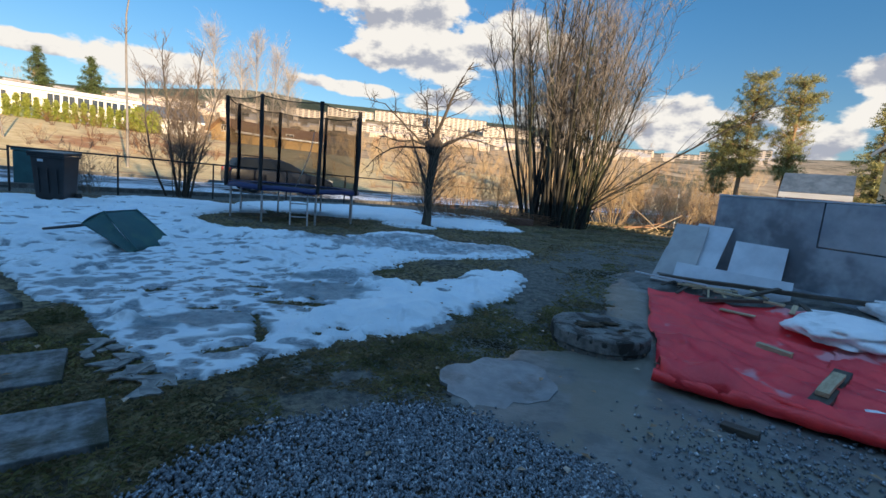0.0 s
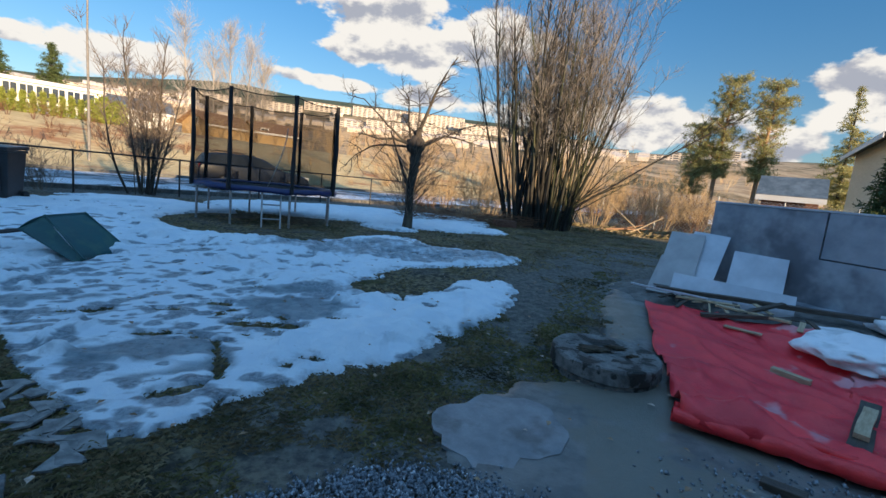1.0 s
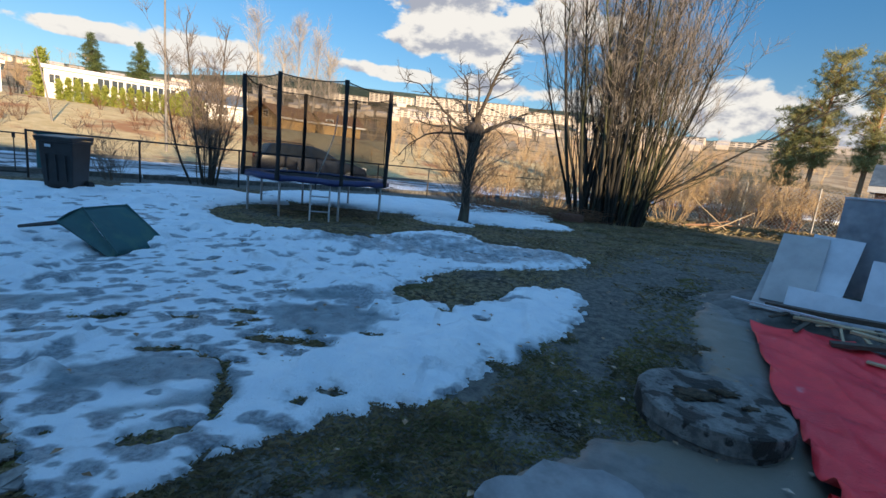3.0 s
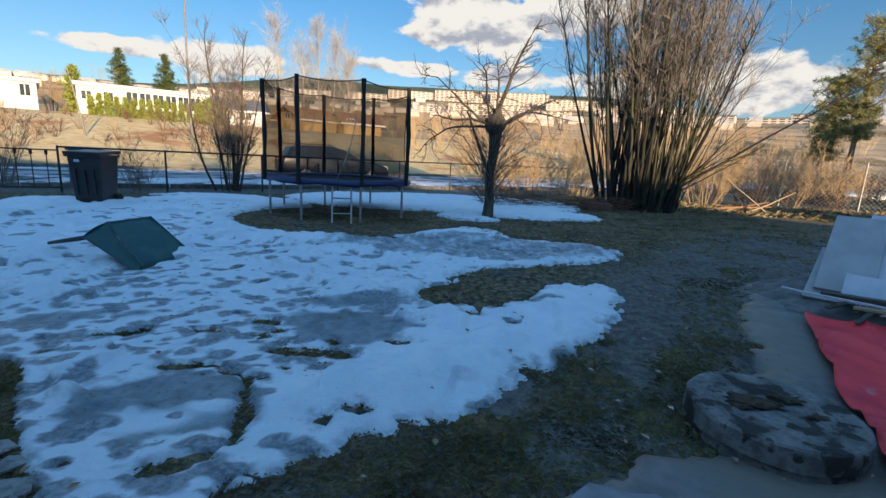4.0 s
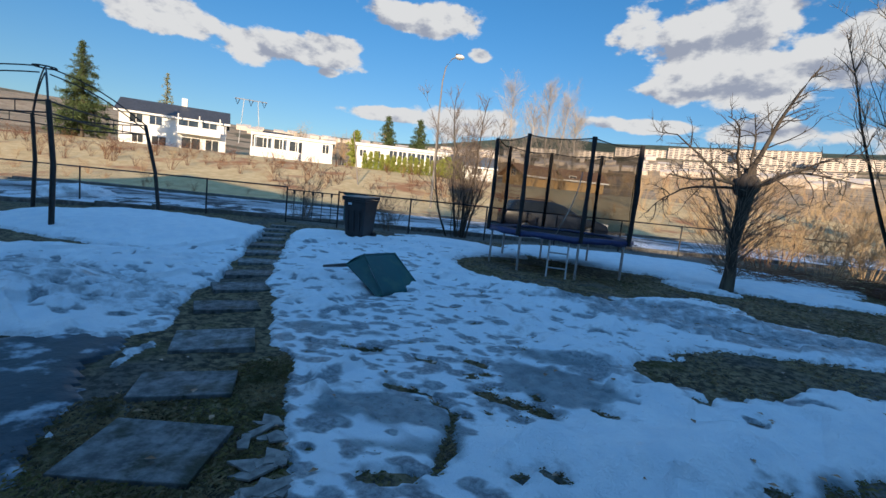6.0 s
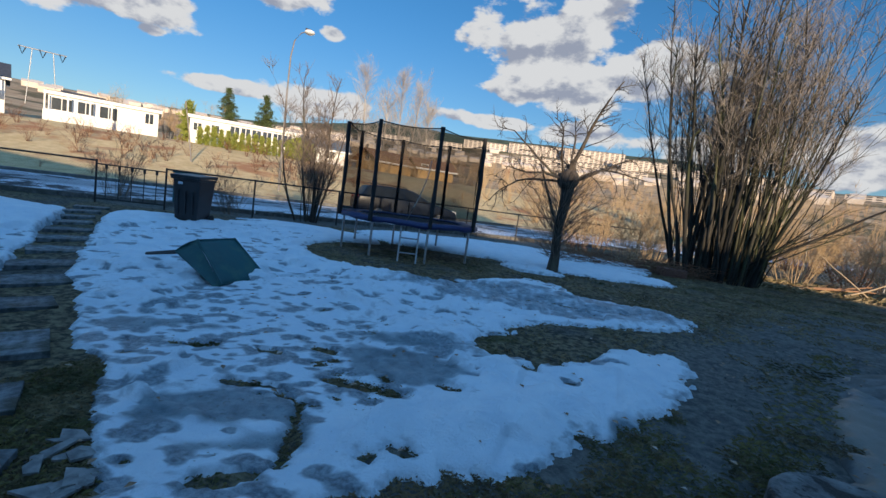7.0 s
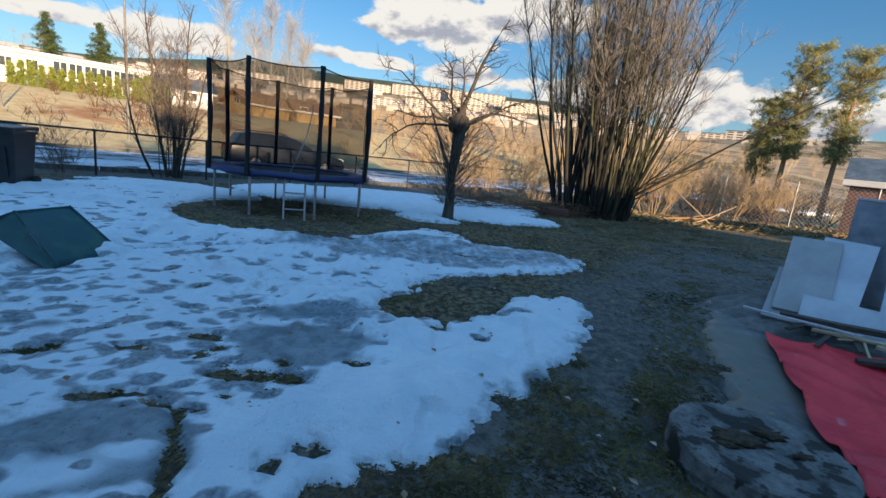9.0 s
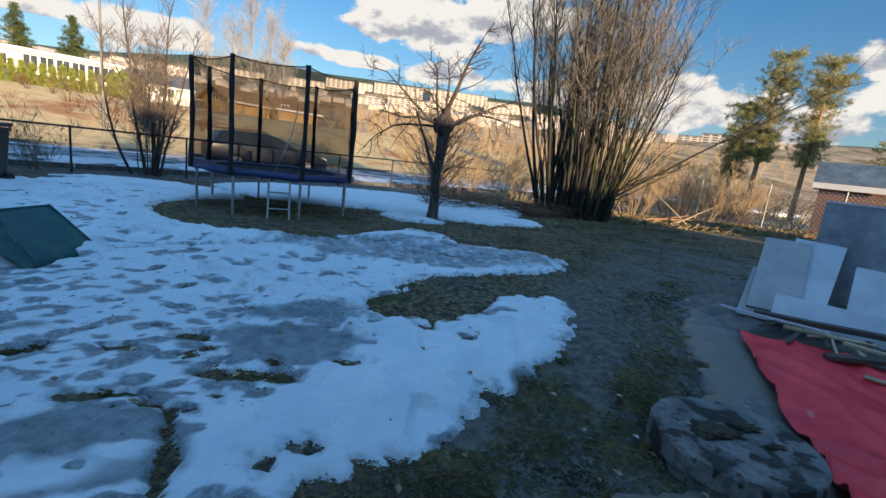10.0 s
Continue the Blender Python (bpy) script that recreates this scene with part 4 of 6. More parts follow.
# ---- green snow scoop lying upside down ----
scoop = thing("snow_scoop", "dark green plastic snow scoop lying upside down on the snow", "snow scoop", (0, 0, 0))
ridge = [Vector((-4.52, 5.72, 0.605)), Vector((-4.52, 6.34, 0.598))]
lip = [Vector((-3.97, 5.60, 0.15)), Vector((-3.97, 6.38, 0.15))]
rim = [Vector((-4.68, 5.56, 0.45)), Vector((-4.72, 6.52, 0.44))]
NW, NL = 14, 10


def scoop_sheet(name, a, b, c, d, bow=0.0):
    """A sheet between the edges a-b and c-d, bowed outwards and gently dished."""
    nrm = (b - a).cross(c - a).normalized()
    vv = []
    for i in range(NL + 1):
        t = i / NL
        for j in range(NW + 1):
            u = j / NW
            p = a.lerp(b, u).lerp(c.lerp(d, u), t)
            vv.append(p + nrm * bow * (math.sin(math.pi * t) * 0.8 + 0.25 * math.sin(math.pi * u)))
    ff = [(i * (NW + 1) + j, (i + 1) * (NW + 1) + j, (i + 1) * (NW + 1) + j + 1, i * (NW + 1) + j + 1) for i in range(NL) for j in range(NW)]
    ob = raw(name, vv, ff, M["green_plastic"], scoop, smooth=True)
    ob.modifiers.new("thickness", "SOLIDIFY").thickness = 0.007
    return ob


scoop_sheet("scoop_shell", ridge[0], ridge[1], lip[0], lip[1], -0.018)
scoop_sheet("scoop_back", ridge[0], ridge[1], rim[0], rim[1], 0.025)
for k in (0, 1):
    scoop_sheet("scoop_side", ridge[k], lip[k], rim[k], lip[k] + Vector((-0.05, -0.03 + 0.06 * k, -0.04)), 0.012 * (1 - 2 * k))
    edge = [ridge[k].lerp(lip[k], t) + Vector((0.006, 0.01 - 0.02 * k, 0.012)) for t in (0, 0.03, 0.3, 0.6, 0.97, 1)]
    tubes("scoop_rib", [(edge, 0.011)], M["green_plastic"], scoop, 6)
tubes("scoop_ridge_bead", [([ridge[0], ridge[0].lerp(ridge[1], 0.5), ridge[1]], 0.012)], M["green_plastic"], scoop, 6)
tubes("scoop_handle", [([(-4.72, 5.80, 0.42), (-5.0, 5.78, 0.36), (-5.35, 5.72, 0.30), (-5.42, 5.78, 0.29), (-5.38, 6.16, 0.30), (-5.0, 6.2, 0.37), (-4.72, 6.2, 0.44)], 0.016)], M["black_metal"], scoop, 7)

# ---- old concrete well cover ----
well = thing("well_cover", "round mossy concrete well ring sunk beside the lawn", "well cover", (1.62, 4.10, gz(1.62, 4.1) + 0.02))
well.scale = (0.93, 0.93, 1.0)
n, prof = 72, [(0.0, 0.150), (0.20, 0.146), (0.25, 0.160), (0.43, 0.172), (0.462, 0.170), (0.474, 0.160), (0.478, 0.145), (0.482, 0.05), (0.46, 0.035), (0.47, -0.08), (0.0, -0.08)]
vv = []
for i in range(n):
    a = 2 * math.pi * i / n
    for j, (r, z) in enumerate(prof):
        e = 1 + 0.006 * math.sin(3 * a + 1) + 0.006 * math.sin(11 * a + 2 * j)
        vv.append((r * e * math.cos(a), r * e * math.sin(a), z + 0.003 * math.sin(5 * a + j)))
k = len(prof)
ff = [(i * k + j, (i + 1) % n * k + j, (i + 1) % n * k + j + 1, i * k + j + 1) for i in range(n) for j in range(k - 1)]
raw("ring", vv, ff, M["old_concrete"], well)
for k, (mx, my, mr) in enumerate(((-0.10, 0.06, 0.15), (0.16, 0.16, 0.10), (-0.20, -0.02, 0.07), (0.25, -0.05, 0.07))):
    bm = bmesh.new()
    bmesh.ops.create_icosphere(bm, subdivisions=3, radius=1.0)
    for v in bm.verts:
        e = 1 + 0.8 * noise.noise(v.co * 3.5 + Vector((k * 7, 0, 0)))
        v.co = Vector((mx + v.co.x * mr * e, my + v.co.y * mr * 0.6 * e, 0.156 + v.co.z * 0.010 * e))
    part("moss_patch", bm, M["moss"], well, "dark brown moss", smooth=True)

# ---- foundation wall ----
wall = thing("wall_foundation", "grey blue foundation wall of large panels with a capped top", "wall", kind="structure")
wx, wy = 4.15, 7.25
wd = Vector((0.46, -0.89, 0)).normalized()
wn = Vector((-wd.y, wd.x, 0))
ang = math.degrees(math.atan2(wd.y, wd.x))
u = 8.02
bm = bmesh.new()
for u0, u1, z0, z1 in ((0.0, u, -0.2, 1.02), (0.0, 1.41, 1.02, 1.60)):
    c = Vector((wx, wy, 0)) + wd * (u0 + u1) / 2 + wn * 0.12
    box(bm, (u1 - u0, 0.24, z1 - z0), pose(c.x, c.y, (z0 + z1) / 2, 0, 0, ang))
part("wall_panel", bm, M["wall_grey"], wall)
for u0, u1 in ((1.43, 3.6), (3.62, 5.8), (5.82, u)):
    c = Vector((wx, wy, 0)) + wd * (u0 + u1) / 2 + wn * 0.115
    part("wall_panel", boxed((u1 - u0, 0.25, 0.565), pose(c.x, c.y, 1.3175, 0, 0, ang), 0.012), M["wall_grey"], wall)
c = Vector((wx, wy, 0)) + wd * (u / 2) + wn * 0.12
part("wall_cap", boxed((u, 0.27, 0.025), pose(c.x, c.y, 1.615, 0, 0, ang), 0.004), M["board_white"], wall, "pale metal cap")
c = Vector((wx, wy, 0)) + wd * (u / 2 + 0.3) - wn * 0.05
part("wall_footing", boxed((u - 0.8, 0.22, 0.34), pose(c.x, c.y, 0.28, 0, 0, ang), 0.06), M["wall_grey"], wall, "bulging footing")


# ---- red tarpaulin over the rubble ----
def pile(x, y):
    """Height of the rubble heap under the tarpaulin."""
    d = ((x - wx) * wn.x + (y - wy) * wn.y)   # distance from the wall's face, negative on this side
    return gz(x, y) + 0.04 + 0.30 * float(sstep(np.array(d), -1.9, -0.1))


rubble = thing("rubble_heap", "low heap of wet earth and building rubble against the wall", "rubble heap", kind="stuff")
vv, ff = [], []
NA, NB = 44, 26
for i in range(NA):
    for j in range(NB):
        d, uu = -2.1 + 2.15 * j / (NB - 1), -0.9 + 5.6 * i / (NA - 1)
        p = Vector((wx, wy, 0)) + wd * uu + wn * d
        e = min(1, min(i, NA - 1 - i) / 5, j / 5)
        vv.append((p.x, p.y, pile(p.x, p.y) * e + (gz(p.x, p.y) - 0.03) * (1 - e) - 0.05 * e + 0.05 * e * noise.noise(Vector((p.x * 3, p.y * 3, 1)))))
ff = [(i * NB + j, (i + 1) * NB + j, (i + 1) * NB + j + 1, i * NB + j + 1) for i in range(NA - 1) for j in range(NB - 1)]
raw("heap", vv, ff, M["concrete"], rubble, smooth=True)


def cloth(name, TL, BL, BR, TRc, na, nb, label, seed, fold=True):
    vv = []
    for i in range(na + 1):
        for j in range(nb + 1):
            a, b = i / na, j / nb
            x = (TL[0] * (1 - a) + BL[0] * a) * (1 - b) + (TRc[0] * (1 - a) + BR[0] * a) * b
            y = (TL[1] * (1 - a) + BL[1] * a) * (1 - b) + (TRc[1] * (1 - a) + BR[1] * a) * b
            edge = noise.noise(Vector((a * 5, b * 5, seed)))
            x += 0.06 * edge
            y += 0.06 * noise.noise(Vector((a * 5 + 9, b * 5, seed)))
            q = Vector((x * 2.3, y * 2.3, seed))
            wr = 0.05 * abs(noise.noise(q * 0.6)) + 0.075 * (1 - abs(noise.noise(Vector((x * 3.2 + y * 1.2, y * 0.9 - x * 0.7, seed + 3))))) ** 6
            ridge = 0.12 * math.exp(-((1 - a) / 0.05 - 1.0) ** 2) * (0.8 + 0.4 * math.sin(b * 13)) + 0.05 * math.exp(-((a - 0.80 - 0.04 * math.sin(b * 9)) / 0.03) ** 2) if fold else 0
            ridge += 0.045 * math.exp(-((a - 0.62 - 0.10 * b) / 0.022) ** 2)
            th = math.atan2(1.02 - a, b + 0.02)
            fan = 0.030 * max(0.0, math.sin(th * 17 + 2.0 * noise.noise(Vector((a * 3, b * 3, seed))))) ** 3 * math.exp(-((a - 1) ** 2 + b * b) / 0.18)
            vv.append((x, y, pile(x, y) + 0.03 + wr * 0.8 + ridge + fan - 0.05 * (a > 0.995)))
    ff = [(i * (nb + 1) + j, (i + 1) * (nb + 1) + j, (i + 1) * (nb + 1) + j + 1, i * (nb + 1) + j + 1) for i in range(na) for j in range(nb)]
    ob = raw(name, vv, ff, M["tarp"], None, smooth=True)
    ob.modifiers.new("thickness", "SOLIDIFY").thickness = 0.004
    return tagged(ob, label, "tarpaulin")


tarp = cloth("tarpaulin", (2.86, 6.20), (1.80, 3.18), (3.75, 1.95), (4.35, 4.9), 90, 60, "crumpled wet red tarpaulin spread over the rubble", 2)
for k, (off, r0) in enumerate(((0.03, 0.050), (0.14, 0.034))):
    roll = []
    for u in np.linspace(-0.02, 1.0, 40):
        x, y = 1.80 + 1.95 * u + off * 0.45, 3.18 - 1.23 * u + off * 0.8
        x, y = x + 0.05 * noise.noise(Vector((u * 6, k, 0))), y + 0.05 * noise.noise(Vector((u * 6, k, 4)))
        roll.append((x, y, pile(x, y) + 0.07 + 0.025 * noise.noise(Vector((u * 9, k, 8))) + 0.02 * k))
    tubes("rolled_edge", [(roll, [r0 * (1 + 0.5 * noise.noise(Vector((u * 14, k, 2)))) for u in np.linspace(0, 1, 40)])], M["tarp_bright"], tarp, 9, "bright rolled edge" if k == 0 else "")
cloth("tarpaulin", (4.05, 4.50), (3.45, 3.75), (4.0, 3.2), (5.0, 4.4), 30, 24, "loose red end of a second tarpaulin bunched over the snow", 7, False)


def lump(name, at, size, material, label, category, seed, group=""):
    bm = bmesh.new()
    bmesh.ops.create_icosphere(bm, subdivisions=4, radius=1.0)
    for v in bm.verts:
        e = 1 + 0.35 * noise.noise(v.co * 1.6 + Vector((seed, 0, 0))) + 0.12 * noise.noise(v.co * 5 + Vector((seed, 3, 0)))
        v.co = Vector((v.co.x * size[0] * e, v.co.y * size[1] * e, max(v.co.z, -0.4) * size[2] * e))
    ob = part(name, bm, material, smooth=True)
    ob.matrix_basis = pose(*at, 0, 0, seed * 40)
    return tagged(ob, label, category, group)


M["snow_plain"] = surface("snow_heap", (0.78, 0.80, 0.84), (0.88, 0.89, 0.91), 4, 0.75, 0.006, 50, c3=(0.6, 0.62, 0.64), s3=3)
for k, (x, y, a, b, h) in enumerate(((4.40, 4.70, 0.80, 0.48, 0.13), (5.3, 5.0, 0.6, 0.45, 0.16), (3.30, 2.95, 0.26, 0.22, 0.07), (3.65, 3.3, 0.26, 0.18, 0.06), (3.35, 1.75, 0.4, 0.25, 0.05))):
    lump("snow_drift", (x, y, pile(x, y) + 0.01), (a, b, h), M["snow_plain"], "small heap of old snow on the rubble", "snow", k + 1, "snow on the rubble")


lump("snow_drift", (-19.6, 6.4, gz(-19.6, 6.4) + 0.05), (0.55, 1.1, 0.34), M["snow_plain"], "ploughed heap of snow on the verge outside the fence", "snow", 9)

for x, y, a, b in ((27.5, 45.0, 3.2, 1.2), (35.0, 56.0, 5.0, 2.0), (31.0, 47.5, 2.4, 1.0)):
    lump("snow_drift", (x, y, gz(x, y)), (a, b, 0.22), M["snow_plain"], "thin sunlit snow in the grass behind the garden", "snow", 5, "snow behind the garden")


def plank(p, q, wide, thick, material, label, category="plank", group="scrap wood on the rubble", roll=0.0, name="plank"):
    p, q = Vector(p), Vector(q)
    d = q - p
    bm = boxed((d.length, wide, thick), Matrix(), min(0.004, thick / 4))
    bmesh.ops.subdivide_edges(bm, edges=[e for e in bm.edges if e.calc_length() > d.length * 0.8], cuts=4)
    for v in bm.verts:
        v.co.z += 0.004 * math.sin(v.co.x * 5 + p.x * 9)
        v.co.y += 0.003 * math.sin(v.co.x * 11 + p.y * 7)
    ob = part(name, bm, material)
    ob.matrix_basis = Matrix.Translation((p + q) / 2) @ d.to_track_quat("X", "Z").to_matrix().to_4x4() @ pose(0, 0, 0, roll)
    return tagged(ob, label, category, group)


def on_pile(x, y, h=0.06):
    return (x, y, pile(x, y) + h)


plank(on_pile(3.05, 6.35, 0.16), on_pile(5.0, 5.15, 0.08), 0.10, 0.05, M["wood_dark"], "long wet black plank with a rotten edge")
plank(on_pile(2.75, 6.45, 0.20), on_pile(3.45, 5.85, 0.17), 0.03, 0.02, M["board_white"], "thin white strip of trim", "trim strip")
plank(on_pile(3.2, 6.1, 0.12), on_pile(3.75, 5.7, 0.12), 0.09, 0.02, M["wood"], "pale board broken at one end")
plank(on_pile(3.5, 5.75, 0.14), on_pile(4.0, 5.2, 0.12), 0.08, 0.025, M["wood"], "pale splintered board on the heap")
plank(on_pile(3.25, 5.6, 0.10), on_pile(3.9, 5.35, 0.13), 0.10, 0.04, M["wood_dark"], "dark rotten board end")
plank(on_pile(3.6, 5.5, 0.12), on_pile(4.15, 5.55, 0.16), 0.07, 0.03, M["wood_dark"], "dark rotten board end")
plank(on_pile(3.35, 5.3, 0.10), on_pile(3.6, 5.05, 0.10), 0.06, 0.02, M["wood"], "short pale stick of wood")
plank(on_pile(3.15, 4.25, 0.08), on_pile(3.32, 4.02, 0.08), 0.07, 0.05, M["wood"], "short sawn block of pale timber", "timber block")
plank(on_pile(2.70, 2.90, 0.08), on_pile(3.45, 3.62, 0.10), 0.12, 0.05, M["wood_dark"], "wet beam end weighing down the tarpaulin", "beam")
plank(on_pile(2.85, 3.05, 0.13), on_pile(3.25, 3.42, 0.15), 0.08, 0.035, M["wood"], "pale sawn offcut on the beam", "timber block")
plank(on_pile(3.1, 2.6, 0.08), on_pile(3.3, 2.2, 0.08), 0.12, 0.04, M["wood"], "piece of plywood at the tarpaulin's edge", "timber block")
plank((1.98, 2.66, gz(2, 2.6) + 0.05), (2.12, 2.52, gz(2, 2.6) + 0.06), 0.08, 0.05, M["wood_dark"], "dark stump of wood on the apron", "timber block")
for k in range(16):
    a = rng.uniform(0, 3.14)
    x, y = rng.uniform(3.1, 4.2), 0
    y = 6.25 - (x - 3.1) * 0.95 + rng.uniform(-0.25, 0.15)
    r = rng.uniform(0.06, 0.16)
    plank(on_pile(x - r * math.cos(a), y - r * math.sin(a), 0.10), on_pile(x + r * math.cos(a), y + r * math.sin(a), 0.12), rng.uniform(0.02, 0.06), 0.015, M["wood" if k % 3 == 0 else "wood_dark"], "splinter of broken wood", "wood scrap", name="wood_scrap")


def sheet(corners, thick, material, label, group="boards leaning on the wall"):
    """A flat board from three corners: bottom left, bottom right, top left."""
    bl, br, tl = (Vector(c) for c in corners)
    ex, ey = br - bl, tl - bl
    nrm = ex.cross(ey).normalized()
    ey = nrm.cross(ex.normalized()) * ey.length
    bm = boxed((ex.length, ey.length, thick), Matrix(), 0.003)
    ob = part("leaning_board", bm, material)
    m3 = Matrix((ex.normalized(), ey.normalized(), nrm)).transposed().to_4x4()
    ob.matrix_basis = Matrix.Translation(bl + ex / 2 + ey / 2) @ m3
    return tagged(ob, label, "board", group)


sheet(((3.13, 6.62, 0.40), (3.50, 6.36, 0.40), (3.70, 7.20, 1.10)), 0.03, M["board_grey"], "grey plaster board leaning on the wall")
sheet(((3.36, 6.62, 0.40), (3.72, 6.32, 0.38), (3.95, 7.18, 1.14)), 0.02, M["board_white"], "white board leaning behind a grey one")
sheet(((3.04, 6.62, 0.30), (3.30, 6.42, 0.30), (3.50, 7.05, 0.75)), 0.03, M["board_grey"], "small grey board at the heap's end")
sheet(((3.88, 6.25, 0.42), (4.38, 5.90, 0.40), (4.22, 6.55, 0.95)), 0.05, M["board_white"], "thick white panel leaning on the wall")
sheet(((3.22, 6.35, 0.34), (4.35, 5.62, 0.30), (3.32, 6.50, 0.60)), 0.02, M["board_white"], "long white shelf board on the rubble", "boards leaning on the wall")


# ---- woody plants ----
prng = np.random.RandomState(21)


def wander(p, d, length, steps, bend, lift=0.0):
    """A wavering line from p along d."""
    pts = [np.array(p, float)]
    d = np.array(d, float) / np.linalg.norm(d)
    for _ in range(steps):
        d = d + prng.randn(3) * bend + np.array((0, 0, lift))
        d = d / np.linalg.norm(d)
        pts.append(pts[-1] + d * length / steps)
    return np.array(pts)


def side_shoots(line, n, lo, length, spread, up, steps=3, bend=0.12, lift=0.0):
    out = []
    k = len(line) - 1
    for _ in range(n):
        t = lo + (0.98 - lo) * prng.rand()
        i = min(int(t * k), k - 1)
        p = line[i] + (line[i + 1] - line[i]) * (t * k - i)
        d = line[i + 1] - line[i]
        d = d / np.linalg.norm(d)
        a = prng.randn(3)
        a = a - d * a.dot(d)
        a = a / np.linalg.norm(a)
        out.append(wander(p, d * (1 - spread) + a * spread + np.array((0, 0, up)), length * (0.5 + prng.rand()) * (1.15 - 0.6 * t), steps, bend, lift))
    return out


def taper(n, r0, r1):
    return np.linspace(r0, r1, n)


def stem_bush(name, at, stems, high, lean, radius, foot, shoots, shoot_len, mats, label, category="bush", crook=0.06, group="", tips=2, low=0.18):
    b = thing(name, label, category, (at[0], at[1], gz(*at)), group=group)
    main, mid, thin = [], [], []
    for i in range(stems):
        a = prng.uniform(0, 2 * math.pi)
        rr = foot * math.sqrt(prng.rand())
        out = lean * (0.15 + 0.85 * rr / foot) * prng.uniform(0.5, 1.2)
        p = (rr * math.cos(a), rr * math.sin(a), -0.05)
        h = high * prng.uniform(0.55, 1.05)
        line = wander(p, (out * math.cos(a), out * math.sin(a), 1.0), h, 11, crook, 0.03)
        r0 = radius * (0.25 + 1.1 * prng.rand() ** 2.2)
        main.append((line, taper(len(line), r0, r0 * 0.18)))
        for s in side_shoots(line, shoots, low, shoot_len, 0.5, 0.3, 4, 0.16, 0.05):
            mid.append((s, taper(len(s), r0 * 0.22 + 0.002, 0.002)))
            for q in side_shoots(s, tips, 0.2, shoot_len * 0.45, 0.5, 0.25, 2, 0.12):
                thin.append((q, taper(len(q), 0.0052, 0.0028)))
    for line in main:
        tubes("stem", [line], mats[0], b, 6)
    tagged(tubes("branchwork", mid, mats[1], b, 4), kind="stuff")
    if thin:
        tagged(tubes("twig_mass", thin, mats[2], b, 3), kind="stuff")
    return b


# stem colour carries the shade below, twig colour the sunlight above
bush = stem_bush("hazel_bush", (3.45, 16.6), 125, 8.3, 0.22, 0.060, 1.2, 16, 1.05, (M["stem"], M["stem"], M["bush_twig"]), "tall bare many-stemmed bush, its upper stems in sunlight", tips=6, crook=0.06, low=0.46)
# the long low limb that reaches out of the bush
limb = wander((0.7, -0.5, 0.5), (0.72, -0.55, 0.66), 6.3, 9, 0.02, 0.01)
sub = [(s, taper(len(s), 0.009, 0.002)) for s in side_shoots(limb, 16, 0.45, 1.6, 0.22, 0.1, 4, 0.06)]
tubes("long_limb", [(limb, taper(len(limb), 0.045, 0.006))] + sub, M["bark"], bush, 5)
for k in range(7):
    a = radians(prng.uniform(-60, 40))
    low = wander((0.6 * math.cos(a), 0.6 * math.sin(a), 0.3), (math.cos(a), math.sin(a), 0.75), prng.uniform(2.2, 4.0), 7, 0.04)
    sub = [(s, taper(len(s), 0.008, 0.002)) for s in side_shoots(low, 12, 0.3, 1.0, 0.35, 0.2, 3, 0.08)]
    tubes("low_limb", [(low, taper(len(low), 0.03, 0.005))] + sub, M["stem"], bush, 5)


